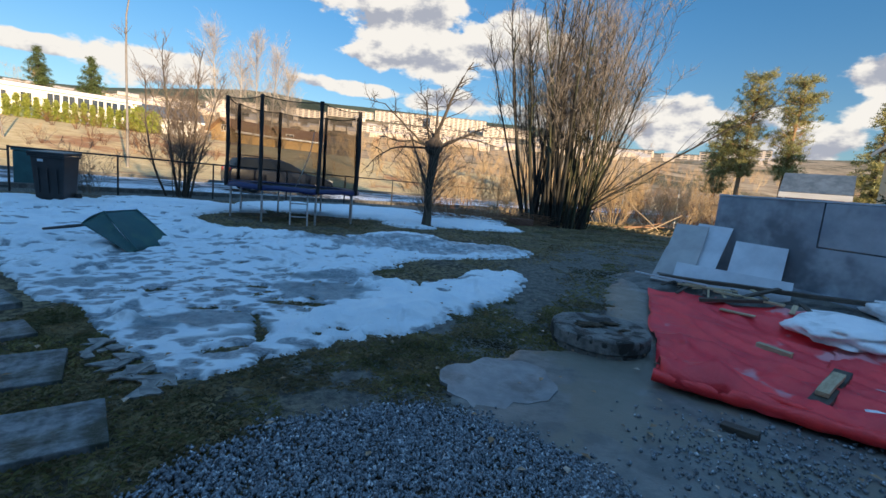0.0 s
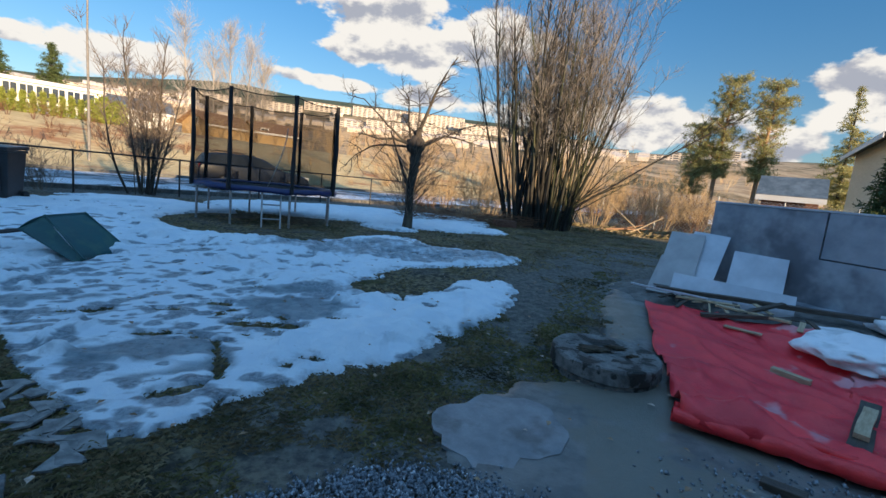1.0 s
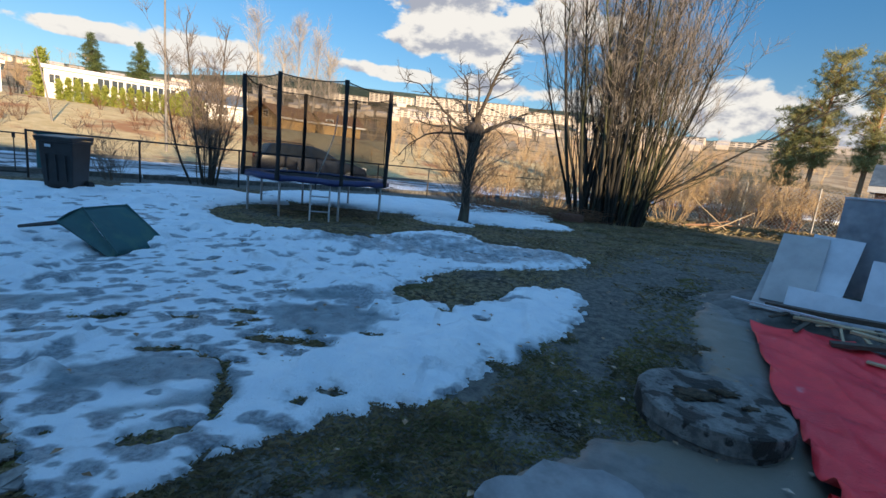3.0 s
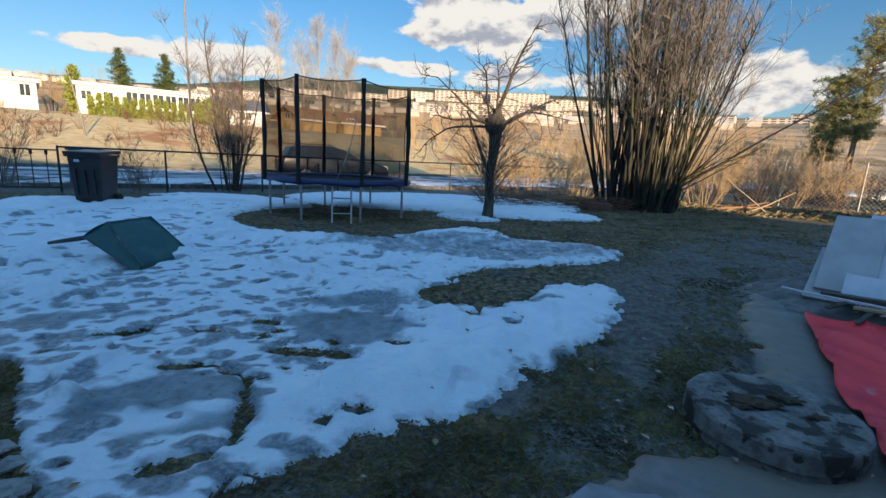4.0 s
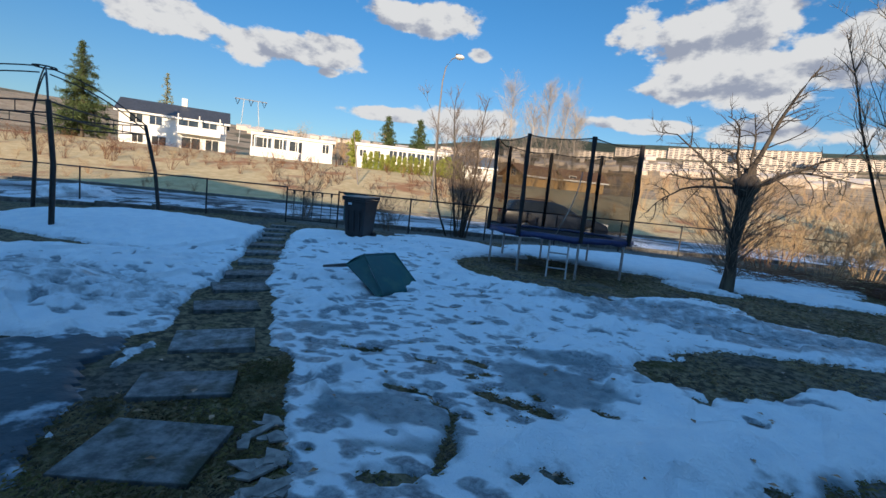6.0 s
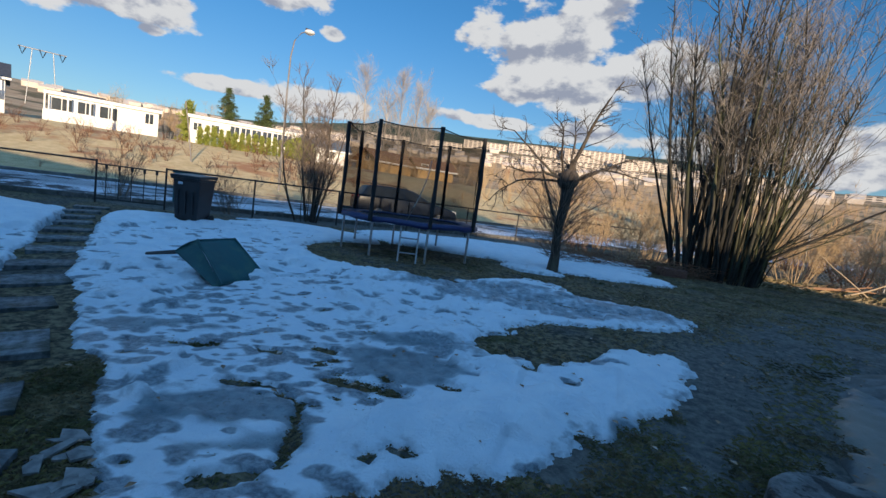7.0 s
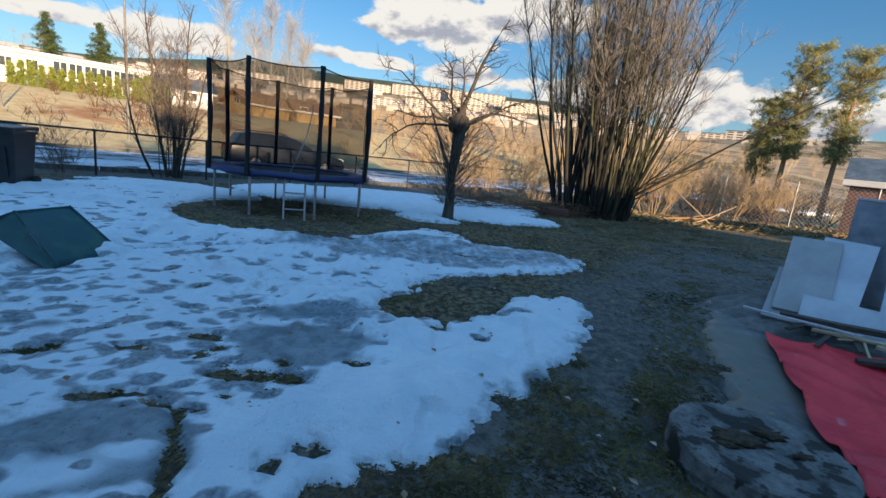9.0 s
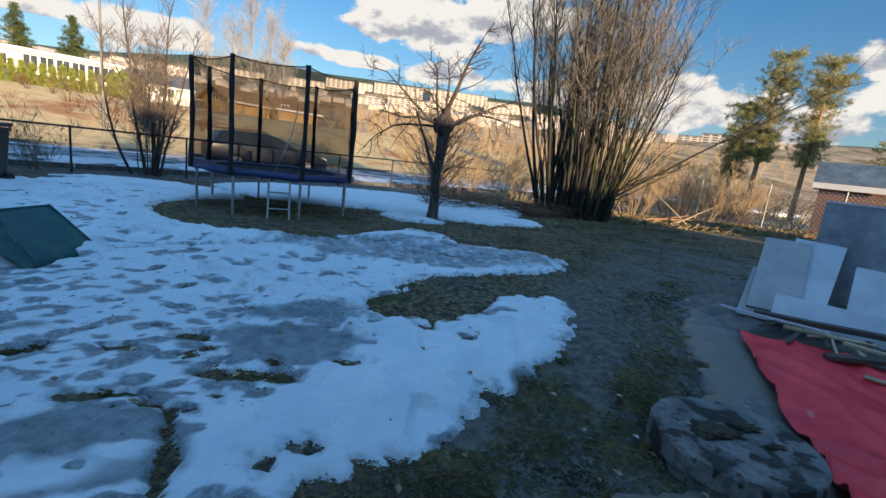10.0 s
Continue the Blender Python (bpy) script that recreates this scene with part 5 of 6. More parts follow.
def apple_tree():
    t = thing("apple_tree", "old bare apple tree with a knotted trunk and arching limbs", "tree", (-0.73, 11.65, gz(-0.73, 11.65)))
    trunk = np.array([(0, 0, -0.1), (0.02, 0, 0.4), (-0.02, 0.03, 0.9), (0.03, 0.05, 1.4), (0.06, 0.05, 1.9), (0.05, 0.05, 2.35)])
    lines = [(trunk, [0.14, 0.105, 0.10, 0.115, 0.14, 0.10])]
    fork = [(trunk[2], (-0.45, -0.1, 1.0), 1.5, 0.042)]
    for p, d, ln, r in fork:
        l = wander(p, d, ln, 6, 0.06)
        lines.append((l, taper(len(l), r, 0.018)))
    tubes("trunk", lines, M["bark"], t, 9)
    bm = bmesh.new()
    bmesh.ops.create_icosphere(bm, subdivisions=3, radius=0.24, matrix=Matrix.Translation((0.04, 0.05, 2.05)))
    for v in bm.verts:
        v.co += v.co.normalized() * 0.10 * noise.noise(v.co * 6)
    part("burl", bm, M["bark"], t, "swollen dark burl", smooth=True)
    limbs, shoots, twigs = [], [], []
    for az_, up, ln in ((180, 0.75, 2.2), (200, 1.2, 1.8), (155, 0.45, 1.9), (100, 1.5, 1.6), (20, 1.0, 1.9), (345, 0.6, 1.8), (280, 1.4, 1.6), (230, 0.6, 1.5)):
        a = radians(az_)
        l = wander((0.04, 0.05, 1.95), (math.cos(a), math.sin(a), up), ln, 10, 0.17, -0.09)
        limbs.append((l, taper(len(l), 0.034, 0.007)))
        for s in side_shoots(l, 11, 0.2, 0.60, 0.65, 0.1, 6, 0.24, -0.03):
            shoots.append((s, taper(len(s), 0.011, 0.0035)))
            for q in side_shoots(s, 7, 0.15, 0.24, 0.6, 0.2, 3, 0.25):
                twigs.append((q, taper(len(q), 0.0045, 0.002)))
    leader = wander((0.05, 0.05, 2.0), (0.05, 0.05, 1), 2.3, 10, 0.10)
    limbs.append((leader, taper(len(leader), 0.055, 0.012)))
    for s in side_shoots(leader, 11, 0.30, 0.85, 0.65, 0.35, 6, 0.22):
        shoots.append((s, taper(len(s), 0.013, 0.004)))
        for q in side_shoots(s, 7, 0.15, 0.26, 0.6, 0.25, 3, 0.25):
            twigs.append((q, taper(len(q), 0.0045, 0.002)))
    for line in limbs:
        tubes("limb", [line], M["bark"], t, 7)
    tagged(tubes("branchwork", shoots, M["bark"], t, 4), kind="stuff")
    tagged(tubes("twig_mass", twigs, M["bark"], t, 3), kind="stuff")
    water = []
    for k in range(170):
        a = prng.uniform(0, 6.28)
        h = prng.uniform(0.3, 1.7)
        l = wander((0.14 * math.cos(a), 0.14 * math.sin(a), h), (math.cos(a) * 0.85, math.sin(a) * 0.85, 1.0), prng.uniform(0.6, 1.6), 5, 0.12)
        water.append((l, taper(len(l), 0.007, 0.002)))
        for q in side_shoots(l, 3, 0.3, 0.3, 0.5, 0.2, 2, 0.15):
            water.append((q, taper(len(q), 0.003, 0.0015)))
    tagged(tubes("sucker_growth", water, M["twig"], t, 3, "thin brown sucker shoots"), kind="stuff")


apple_tree()
stem_bush("shrub", (-8.45, 13.45), 17, 4.4, 0.34, 0.036, 0.34, 22, 0.75, (M["bark"], M["twig"], M["twig"]), "tall bare shrub by the fence", tips=8, low=0.2)
stem_bush("shrub", (-9.75, 11.7), 22, 1.5, 0.8, 0.010, 0.22, 5, 0.4, (M["twig"], M["twig"], M["twig"]), "low bare shrub behind the bins", tips=3)
stem_bush("shrub", (-13.6, 11.2), 20, 1.9, 0.6, 0.012, 0.3, 6, 0.5, (M["twig"], M["twig"], M["twig"]), "bare shrub outside the gate", tips=3)
for k, (x, y, h) in enumerate(((6.3, 19.2, 2.6), (8.3, 20.0, 2.2), (10.0, 21.0, 2.4), (5.2, 20.8, 3.2), (1.2, 19.5, 2.2), (-0.2, 18.2, 1.9), (2.3, 21.5, 2.6), (12.0, 22.3, 2.4), (7.5, 22.5, 3.6))):
    stem_bush("thicket", (x, y), 26, h, 0.75, 0.013, 0.55, 7, 0.6, (M["red_twig"] if k % 2 else M["tan_twig"], M["tan_twig"], M["tan_twig"]), "bare reddish thicket in low sun", group="thickets behind the garden", tips=7)

# felled branches and a heap of cuttings along the far edge
for k in range(9):
    x, y = 4.6 + 0.85 * k + prng.uniform(-0.3, 0.3), 17.3 + 0.22 * k + prng.uniform(-0.4, 0.4)
    a = radians(prng.uniform(-20, 25))
    l = wander((x, y, gz(x, y) + 0.08), (math.cos(a), math.sin(a), 0.02), prng.uniform(1.5, 3.2), 7, 0.04)
    ob = tubes("felled_branch", [(l, taper(len(l), 0.045, 0.015))] + [(s, taper(len(s), 0.012, 0.003)) for s in side_shoots(l, 5, 0.2, 0.6, 0.5, 0.2)], M["pine_bark" if k % 3 else "wood"], None, 6)
    tagged(ob, "cut branch lying in the dry grass", "branch", "cut branches")
for p, d, ln in (((7.6, 17.6, 0.35), (-0.75, 0.3, 0.65), 1.7), ((7.0, 17.5, 0.3), (0.9, 0.2, 0.35), 1.6)):
    l = wander(p, d, ln, 6, 0.05)
    tagged(tubes("felled_branch", [(l, taper(len(l), 0.028, 0.012))], M["wood"], None, 6), "pale bare branch sticking out of the cuttings", "branch", "cut branches")
cut = []
for k in range(500):
    x, y = prng.uniform(-1.0, 3.2), 0
    y = 14.6 + 0.35 * x + prng.uniform(-0.5, 0.5)
    a = prng.uniform(0, 6.28)
    l = wander((x, y, gz(x, y) + prng.uniform(0.02, 0.35)), (math.cos(a), math.sin(a), prng.uniform(-0.1, 0.3)), prng.uniform(0.3, 0.9), 3, 0.1)
    cut.append((l, taper(len(l), 0.009, 0.003)))
tagged(tubes("brushwood", cut, M["red_twig"], None, 3), "heap of dark brushwood between the apple tree and the bush", "brushwood", kind="stuff")
bm = boxed((0.7, 0.45, 0.22), Matrix(), 0.02)
crate = part("wooden_crate", bm, M["brick_red"])
crate.matrix_basis = pose(2.15, 15.3, gz(2.15, 15.3) + 0.11, 0, 0, 8)
tagged(crate, "low dark wooden crate at the foot of the bush", "crate")

# leaves and scraps on the turf
lv, lf = [], []
for k in range(420):
    x, y = prng.uniform(-3.5, 3.5), prng.uniform(1.8, 11)
    z = gz(x, y) + 0.05 + (0.035 if k % 2 else 0.0)
    a, r = prng.uniform(0, 6.28), prng.uniform(0.012, 0.035)
    c, s = math.cos(a) * r, math.sin(a) * r
    lv += [(x - c, y - s, z), (x + s * 0.6, y - c * 0.6, z + 0.008), (x + c, y + s, z + 0.004), (x - s * 0.6, y + c * 0.6, z + 0.01)]
    lf.append((4 * k, 4 * k + 1, 4 * k + 2, 4 * k + 3))
tagged(raw("fallen_leaves", lv, lf, M["leaf"]), "dead leaves and scraps strewn on turf and snow", "leaf", kind="stuff")


# ---- conifers ----
def tufts(centres, radii, n, long, wide, droop=0.0):
    """Needle tufts: thin blades round each centre."""
    k = len(centres)
    d = prng.randn(k, n, 3)
    d /= np.linalg.norm(d, axis=2)[..., None]
    d[..., 2] = d[..., 2] * 0.8 + 0.25 - droop
    base = centres[:, None, :] + prng.randn(k, n, 3) * radii[:, None, None] * 0.35
    s = np.cross(d, prng.randn(k, n, 3))
    s /= np.linalg.norm(s, axis=2)[..., None] + 1e-6
    ln = radii[:, None, None] * long * prng.uniform(0.5, 1.1, (k, n, 1))
    v = np.stack([base - s * wide * radii[:, None, None], base + s * wide * radii[:, None, None], base + d * ln], 2)
    return v.reshape(-1, 3), np.arange(k * n * 3).reshape(-1, 3)


def pine(at, high, crown_lo, width, label, lean=(0, 0)):
    t = thing("pine_tree", label, "tree", (at[0], at[1], gz(*at)), group="pines behind the garden")
    trunk = np.array([(lean[0] * u * u, lean[1] * u * u, high * u) for u in np.linspace(-0.02, 0.97, 10)])
    lines, centres, rad = [(trunk, taper(10, 0.20, 0.05))], [], []
    for k in range(104):
        u = crown_lo + (0.97 - crown_lo) * prng.rand()
        a = prng.uniform(0, 6.28)
        w_ = width * math.sin(math.pi * min(1, (1.03 - u) / (1.03 - crown_lo) * 0.75 + 0.12)) * prng.uniform(0.55, 1.15)
        p = np.array((lean[0] * u * u, lean[1] * u * u, high * u))
        l = wander(p, (math.cos(a), math.sin(a), 0.25), w_, 5, 0.10, 0.05)
        lines.append((l, taper(len(l), 0.045, 0.012)))
        for j in range(10):
            q = l[prng.randint(2, 6)] + prng.randn(3) * (0.30, 0.30, 0.10)
            centres.append(q), rad.append(prng.uniform(0.11, 0.24))
    tubes("trunk", lines, M["pine_bark"], t, 6)
    v, f = tufts(np.array(centres), np.array(rad), 22, 1.6, 0.085)
    raw("crown", v, f, M["needle"], t)
    return t


for x, y, h, lo, wd_, ln in ((21.1, 37.2, 11.6, 0.32, 1.5, (0.5, 0)), (23.4, 35.6, 11.4, 0.34, 1.45, (0.5, 0)), (19.9, 38.2, 8.0, 0.30, 1.2, (0.3, 0))):
    pine((x, y), h, lo, wd_, "tall pine with orange bark and sunlit needles", ln)


def spruce(at, high, width, label, mat="spruce", thin=1.0, group="spruces"):
    t = thing("spruce_tree", label, "tree", (at[0], at[1], gz(*at)), group=group)
    lines, centres, rad = [(np.array([(0, 0, -0.1), (0, 0, high * 0.5), (0, 0, high * 0.98)]), [0.20, 0.12, 0.02])], [], []
    n = int(high * 13 * thin)
    for k in range(n):
        u = 0.06 + 0.92 * (k + prng.rand()) / n
        a = prng.uniform(0, 6.28)
        w_ = width * (1 - u) ** 0.85 * prng.uniform(0.7, 1.15) + 0.08
        l = wander((0, 0, high * u), (math.cos(a), math.sin(a), -0.05), w_, 4, 0.05, -0.06)
        lines.append((l, taper(len(l), 0.025, 0.006)))
        for j in range(max(3, int(w_ * 5))):
            s = prng.uniform(0.15, 1.0)
            q = l[min(4, int(s * 4.99))]
            centres.append(q + prng.randn(3) * (0.12, 0.12, 0.06)), rad.append(0.16 + 0.10 * w_ * prng.rand())
    tubes("trunk", lines, M["bark"], t, 5)
    v, f = tufts(np.array(centres), np.array(rad), 16, 1.3, 0.12, 0.45)
    raw("crown", v, f, M[mat], t)
    return t


spruce((35.9, 42.8), 14.6, 3.0, "slender spruce with thin hanging boughs", "needle", 0.95)
spruce((-40.5, 48.2), 7.4, 2.3, "dense conical spruce behind the white house", "spruce", 2.4)
spruce((-47.8, 49.6), 8.2, 3.0, "rounder spruce behind the white house", "spruce", 2.2)
spruce((-58.2, 16.6), 9.5, 2.9, "broad dark spruce beside a white house", "spruce", 1.8)
spruce((-77.0, 31.8), 11.3, 2.0, "spruce rising behind a dark roof", "needle", 0.7)
for x, y, h, w_ in ((13.3, 13.3, 4.0, 1.6), (14.6, 13.7, 4.7, 1.8), (13.6, 14.4, 3.4, 1.3)):
    spruce((x, y), h, w_, "dense dark green garden conifer", "spruce", 3.2, "garden conifers")


# ---- chain-link fence and shed behind the garden ----
link = thing("chain_link_fence", "tall grey chain-link fence behind the thicket", "fence", kind="structure")
P0, P1 = np.array((8.3, 24.2)), np.array((24.0, 16.0))
L = np.linalg.norm(P1 - P0)
dirn = (P1 - P0) / L
for k in range(8):
    p = P0 + dirn * L * k / 7
    tubes("fence_post", [([(*p, gz(*p) - 0.1), (*p, 2.15)], 0.03)], M["steel"], link, 6)
for sgn in (1, -1):
    lines = []
    for k in range(int(L / 0.16) + 14):
        u = k * 0.16 - (2.0 if sgn > 0 else 0)
        a, b = (u, -0.1), (u + sgn * 2.2, 2.1)
        q0, q1 = P0 + dirn * np.clip(a[0], 0, L), P0 + dirn * np.clip(b[0], 0, L)
        f0 = a[1] + (np.clip(a[0], 0, L) - a[0]) * sgn
        f1 = b[1] + (np.clip(b[0], 0, L) - b[0]) * sgn
        if 0 < u + sgn * 1.1 < L:
            lines.append(([(*q0, f0), (*q1, f1)], 0.006))
    tubes("chain_link", lines, M["steel"], link, 3, smooth=False)


def gable_house(name, at, rz, size, wall_h, roof_h, wall_mat, label, windows=(), roof_mat="roof", over=0.5, chimney=None, extras=None, flat=False):
    """A house: windows are (face, u, z, width, height), face 0 front (-y), 1 right (+x), 2 left."""
    W, D = size
    h = thing(name, label, "house", (at[0], at[1], gz(*at) - 0.4 if len(at) == 2 else at[2]), rz)
    bm = bmesh.new()
    if flat:
        box(bm, (W, D, wall_h + 0.4), Matrix.Translation((0, 0, (wall_h + 0.4) / 2)))
        part("house_wall", bm, M[wall_mat], h)
        part("house_roof", boxed((W + 2 * over, D + 2 * over, 0.30), Matrix.Translation((0, 0, wall_h + 0.55)), 0.02), M["white_paint"], h, "flat roof with a pale fascia")
        part("roof_felt", boxed((W + 2 * over - 0.1, D + 2 * over - 0.1, 0.06), Matrix.Translation((0, 0, wall_h + 0.73))), M["roof"], h)
    else:
        v = [(-W / 2, -D / 2), (W / 2, -D / 2), (W / 2, D / 2), (-W / 2, D / 2)]
        lo = [bm.verts.new((*p, 0)) for p in v]
        hi = [bm.verts.new((*p, wall_h + 0.4)) for p in v]
        g1, g2 = bm.verts.new((-W / 2, 0, wall_h + 0.4 + roof_h)), bm.verts.new((W / 2, 0, wall_h + 0.4 + roof_h))
        for i in range(4):
            j = (i + 1) % 4
            if i == 1:
                bm.faces.new((lo[1], lo[2], hi[2], g2, hi[1]))
            elif i == 3:
                bm.faces.new((lo[3], lo[0], hi[0], g1, hi[3]))
            else:
                bm.faces.new((lo[i], lo[j], hi[j], hi[i]))
        part("house_wall", bm, M[wall_mat], h)
        sl = math.atan2(roof_h, D / 2)
        ln = math.hypot(roof_h, D / 2) + over
        for s in (-1, 1):
            c = (0, s * (ln / 2 - 0.02) * math.cos(sl), wall_h + 0.4 + roof_h + 0.09 - ln / 2 * math.sin(sl))
            part("house_roof", boxed((W + 2 * over, ln, 0.16), pose(*c, -s * math.degrees(sl))), M[roof_mat], h)
            e = (0, s * (ln - 0.01) * math.cos(sl), wall_h + 0.4 + roof_h + 0.02 - ln * math.sin(sl))
            part("fascia", boxed((W + 2 * over, 0.05, 0.24), pose(*e)), M["white_paint"], h, "white fascia board")
    if chimney:
        part("chimney", boxed((0.7, 0.7, 1.6), Matrix.Translation(chimney), 0.03), M["white_paint"], h)
    for face, u, z, ww, wh in windows:
        m = {0: pose(u, -D / 2, z + 0.4), 1: pose(W / 2, u, z + 0.4, 0, 0, 90), 2: pose(-W / 2, u, z + 0.4, 0, 0, -90)}[face]
        wo = part("window_frame", boxed((ww + 0.2, 0.10, wh + 0.2), m, 0.01), M["white_paint"], h)
        part("window_pane", boxed((ww, 0.14, wh), m), M["window"], wo)
        part("window_bar", boxed((0.06, 0.18, wh), m), M["white_paint"], wo)
    return h


def balcony(h, x0, x1, y, z, depth=1.5, posts=3):
    b = part("balcony", boxed((x1 - x0, depth, 0.18), pose((x0 + x1) / 2, y - depth / 2, z)), M["white_paint"], h)
    part("balcony_front", boxed((x1 - x0, 0.06, 0.85), pose((x0 + x1) / 2, y - depth, z + 0.5)), M["white_paint"], b)
    for k in range(posts):
        x = x0 + 0.1 + (x1 - x0 - 0.2) * k / (posts - 1)
        part("balcony_post", boxed((0.12, 0.12, 2.5), pose(x, y - depth + 0.08, z + 1.2)), M["white_paint"], b)


# shed and gabled house beyond the wall
shed = gable_house("shed", (16.4, 22.3, 0.2), -37, (2.1, 2.4), 1.85, 0.80, "brick_red", "small red shed with a pale tin roof", roof_mat="tin", over=0.25)
for k in range(9):
    part("roof_seam", boxed((0.02, 1.60, 0.03), pose(-1.2 + 0.30 * k, -0.66, 2.77, 33.7)), M["tin"], shed)
gable_house("neighbour_house", (27.6, 24.4, 0.2), -123, (10, 9), 5.4, 1.6, "cream", "cream boarded house with a low gable and dark roof", ((1, 0, 4.4, 5.0, 1.5), (1, 0, 1.2, 2.0, 1.2)), over=0.7)
# white houses across the road
h1 = gable_house("white_house", (-71.7, 31.2), 63, (12.6, 8), 4.3, 1.8, "white_paint", "white two-storey house with a dark roof and balconies",
                 ((0, -4.4, 3.4, 1.4, 1.1), (0, -2.2, 3.4, 1.4, 1.1), (0, 1.6, 3.3, 2.4, 1.7), (0, 4.2, 3.3, 1.8, 1.7), (0, -4.2, 0.8, 1.2, 1.0), (0, -1.8, 0.8, 1.6, 1.1), (0, 2.0, 0.9, 2.2, 1.6), (0, 4.6, 0.9, 1.6, 1.6), (1, -1.5, 3.3, 1.2, 1.1)), chimney=(0.8, 0.6, 7.0))
balcony(h1, 0.4, 5.6, -4.0, 2.6)
h2 = gable_house("white_house", (-50.3, 36.2), 52, (8.8, 7), 2.5, 0, "white_paint", "low white house with a flat roof and covered terrace",
                 ((0, -3.4, 1.7, 1.5, 1.1), (0, -1.6, 1.7, 1.2, 1.1), (0, 0.2, 1.6, 1.4, 1.2), (0, 3.6, 1.8, 0.7, 1.0)), flat=True, over=0.3)
balcony(h2, -4.6, 0.6, -3.5, 0.5, 1.2, 4)
h3 = gable_house("white_house", (-38.7, 43.1), 45, (10.4, 7), 2.4, 0, "white_paint", "long low white house with a glazed veranda",
                 ((0, -4.5, 1.6, 0.7, 0.7), (0, -2.9, 1.4, 0.7, 1.2)) + tuple((0, -1.1 + 1.05 * k, 1.6, 0.85, 1.2) for k in range(6)), flat=True, over=0.25)
gable_house("annex", (-62.5, 41.5), 60, (4, 5), 2.6, 1.4, "white_paint", "small white annex with a pale gable", over=0.2)
gable_house("ochre_house", (-33.5, 67.5), 62, (6.4, 6), 2.0, 1.5, "ochre", "ochre wooden house with a low gable roof", ((2, 0, 2.2, 1.0, 0.8),), roof_mat="pine_bark", over=0.7)
gable_house("ochre_house", (-27.4, 72.0), 42, (6, 5.5), 2.0, 1.4, "ochre", "ochre wooden house partly behind its neighbour", ((0, -2, 2.0, 1.0, 0.8),), roof_mat="pine_bark", over=0.6)
gable_house("white_house", (-40.5, 59.5), 38, (8, 7), 2.2, 1.5, "white_paint", "white house with a broad pale roof behind the shrub", ((0, -2, 1.5, 1.4, 1.0), (0, 1.5, 1.5, 1.4, 1.0)), roof_mat="tin", over=0.5)

# hedge of clipped thujas before the long white house
for k in range(15):
    u = k / 14
    x, y = -36.8 + 6.4 * u, 35.4 + 5.6 * u
    hh = 1.55 + 0.25 * prng.rand()
    t = thing("thuja", "yellow-green columnar thuja in a clipped row", "hedge plant", (x, y, gz(x, y)), group="thuja hedge")
    tubes("trunk", [([(0, 0, -0.1), (0, 0, hh * 0.8)], 0.04)], M["bark"], t, 5)
    c = np.stack([prng.randn(150) * 0.12, prng.randn(150) * 0.12, prng.uniform(0.05, hh, 150)], 1)
    c[:, :2] *= (1.15 - 0.75 * (c[:, 2:3] / hh) ** 2)
    v, f = tufts(c, np.full(150, 0.17), 12, 1.1, 0.22)
    raw("crown", v, f, M["thuja"], t)
for x, y, h_ in ((-42.2, 38.8, 4.2), (-30.2, 41.2, 2.0), (-29.6, 42.0, 1.8)):
    t = thing("thuja", "tall green thuja standing alone", "hedge plant", (x, y, gz(x, y)))
    c = np.stack([prng.randn(260) * 0.35, prng.randn(260) * 0.35, prng.uniform(0.05, h_, 260)], 1)
    c[:, :2] *= (1.15 - 0.8 * (c[:, 2:3] / h_) ** 2)
    tubes("trunk", [([(0, 0, -0.1), (0, 0, h_ * 0.8)], 0.06)], M["bark"], t, 5)
    v, f = tufts(c, np.full(260, 0.3), 12, 1.1, 0.22)
    raw("crown", v, f, M["thuja"], t)

# ---- street lamp, clothes post, pylon ----
lx, ly = -18.7, 24.75
lamp = thing("street_lamp", "tall grey street lamp with a curved arm and round head", "street lamp", (lx, ly, gz(lx, ly)))
pole = [(0, 0, -0.2), (-0.02, 0, 3.0), (-0.06, 0.0, 6.0), (-0.05, 0.02, 8.0), (0.08, 0.06, 8.9), (0.40, 0.2, 9.4), (0.75, 0.35, 9.55)]
tubes("lamp_pole", [(pole, [0.075, 0.062, 0.050, 0.042, 0.038, 0.034, 0.030])], M["lamp_pole"], lamp, 8)
bm = bmesh.new()
bmesh.ops.create_uvsphere(bm, u_segments=18, v_segments=10, radius=0.26, matrix=Matrix.Translation((0.85, 0.38, 9.50)) @ Matrix.Diagonal((1.15, 1.15, 0.55, 1)))
part("lamp_head", bm, M["lamp_white"], lamp, "round pale lamp head", smooth=True)
part("lamp_cap", boxed((0.36, 0.22, 0.10), pose(0.78, 0.36, 9.64, 0, 8, 25), 0.03), M["black_metal"], lamp)

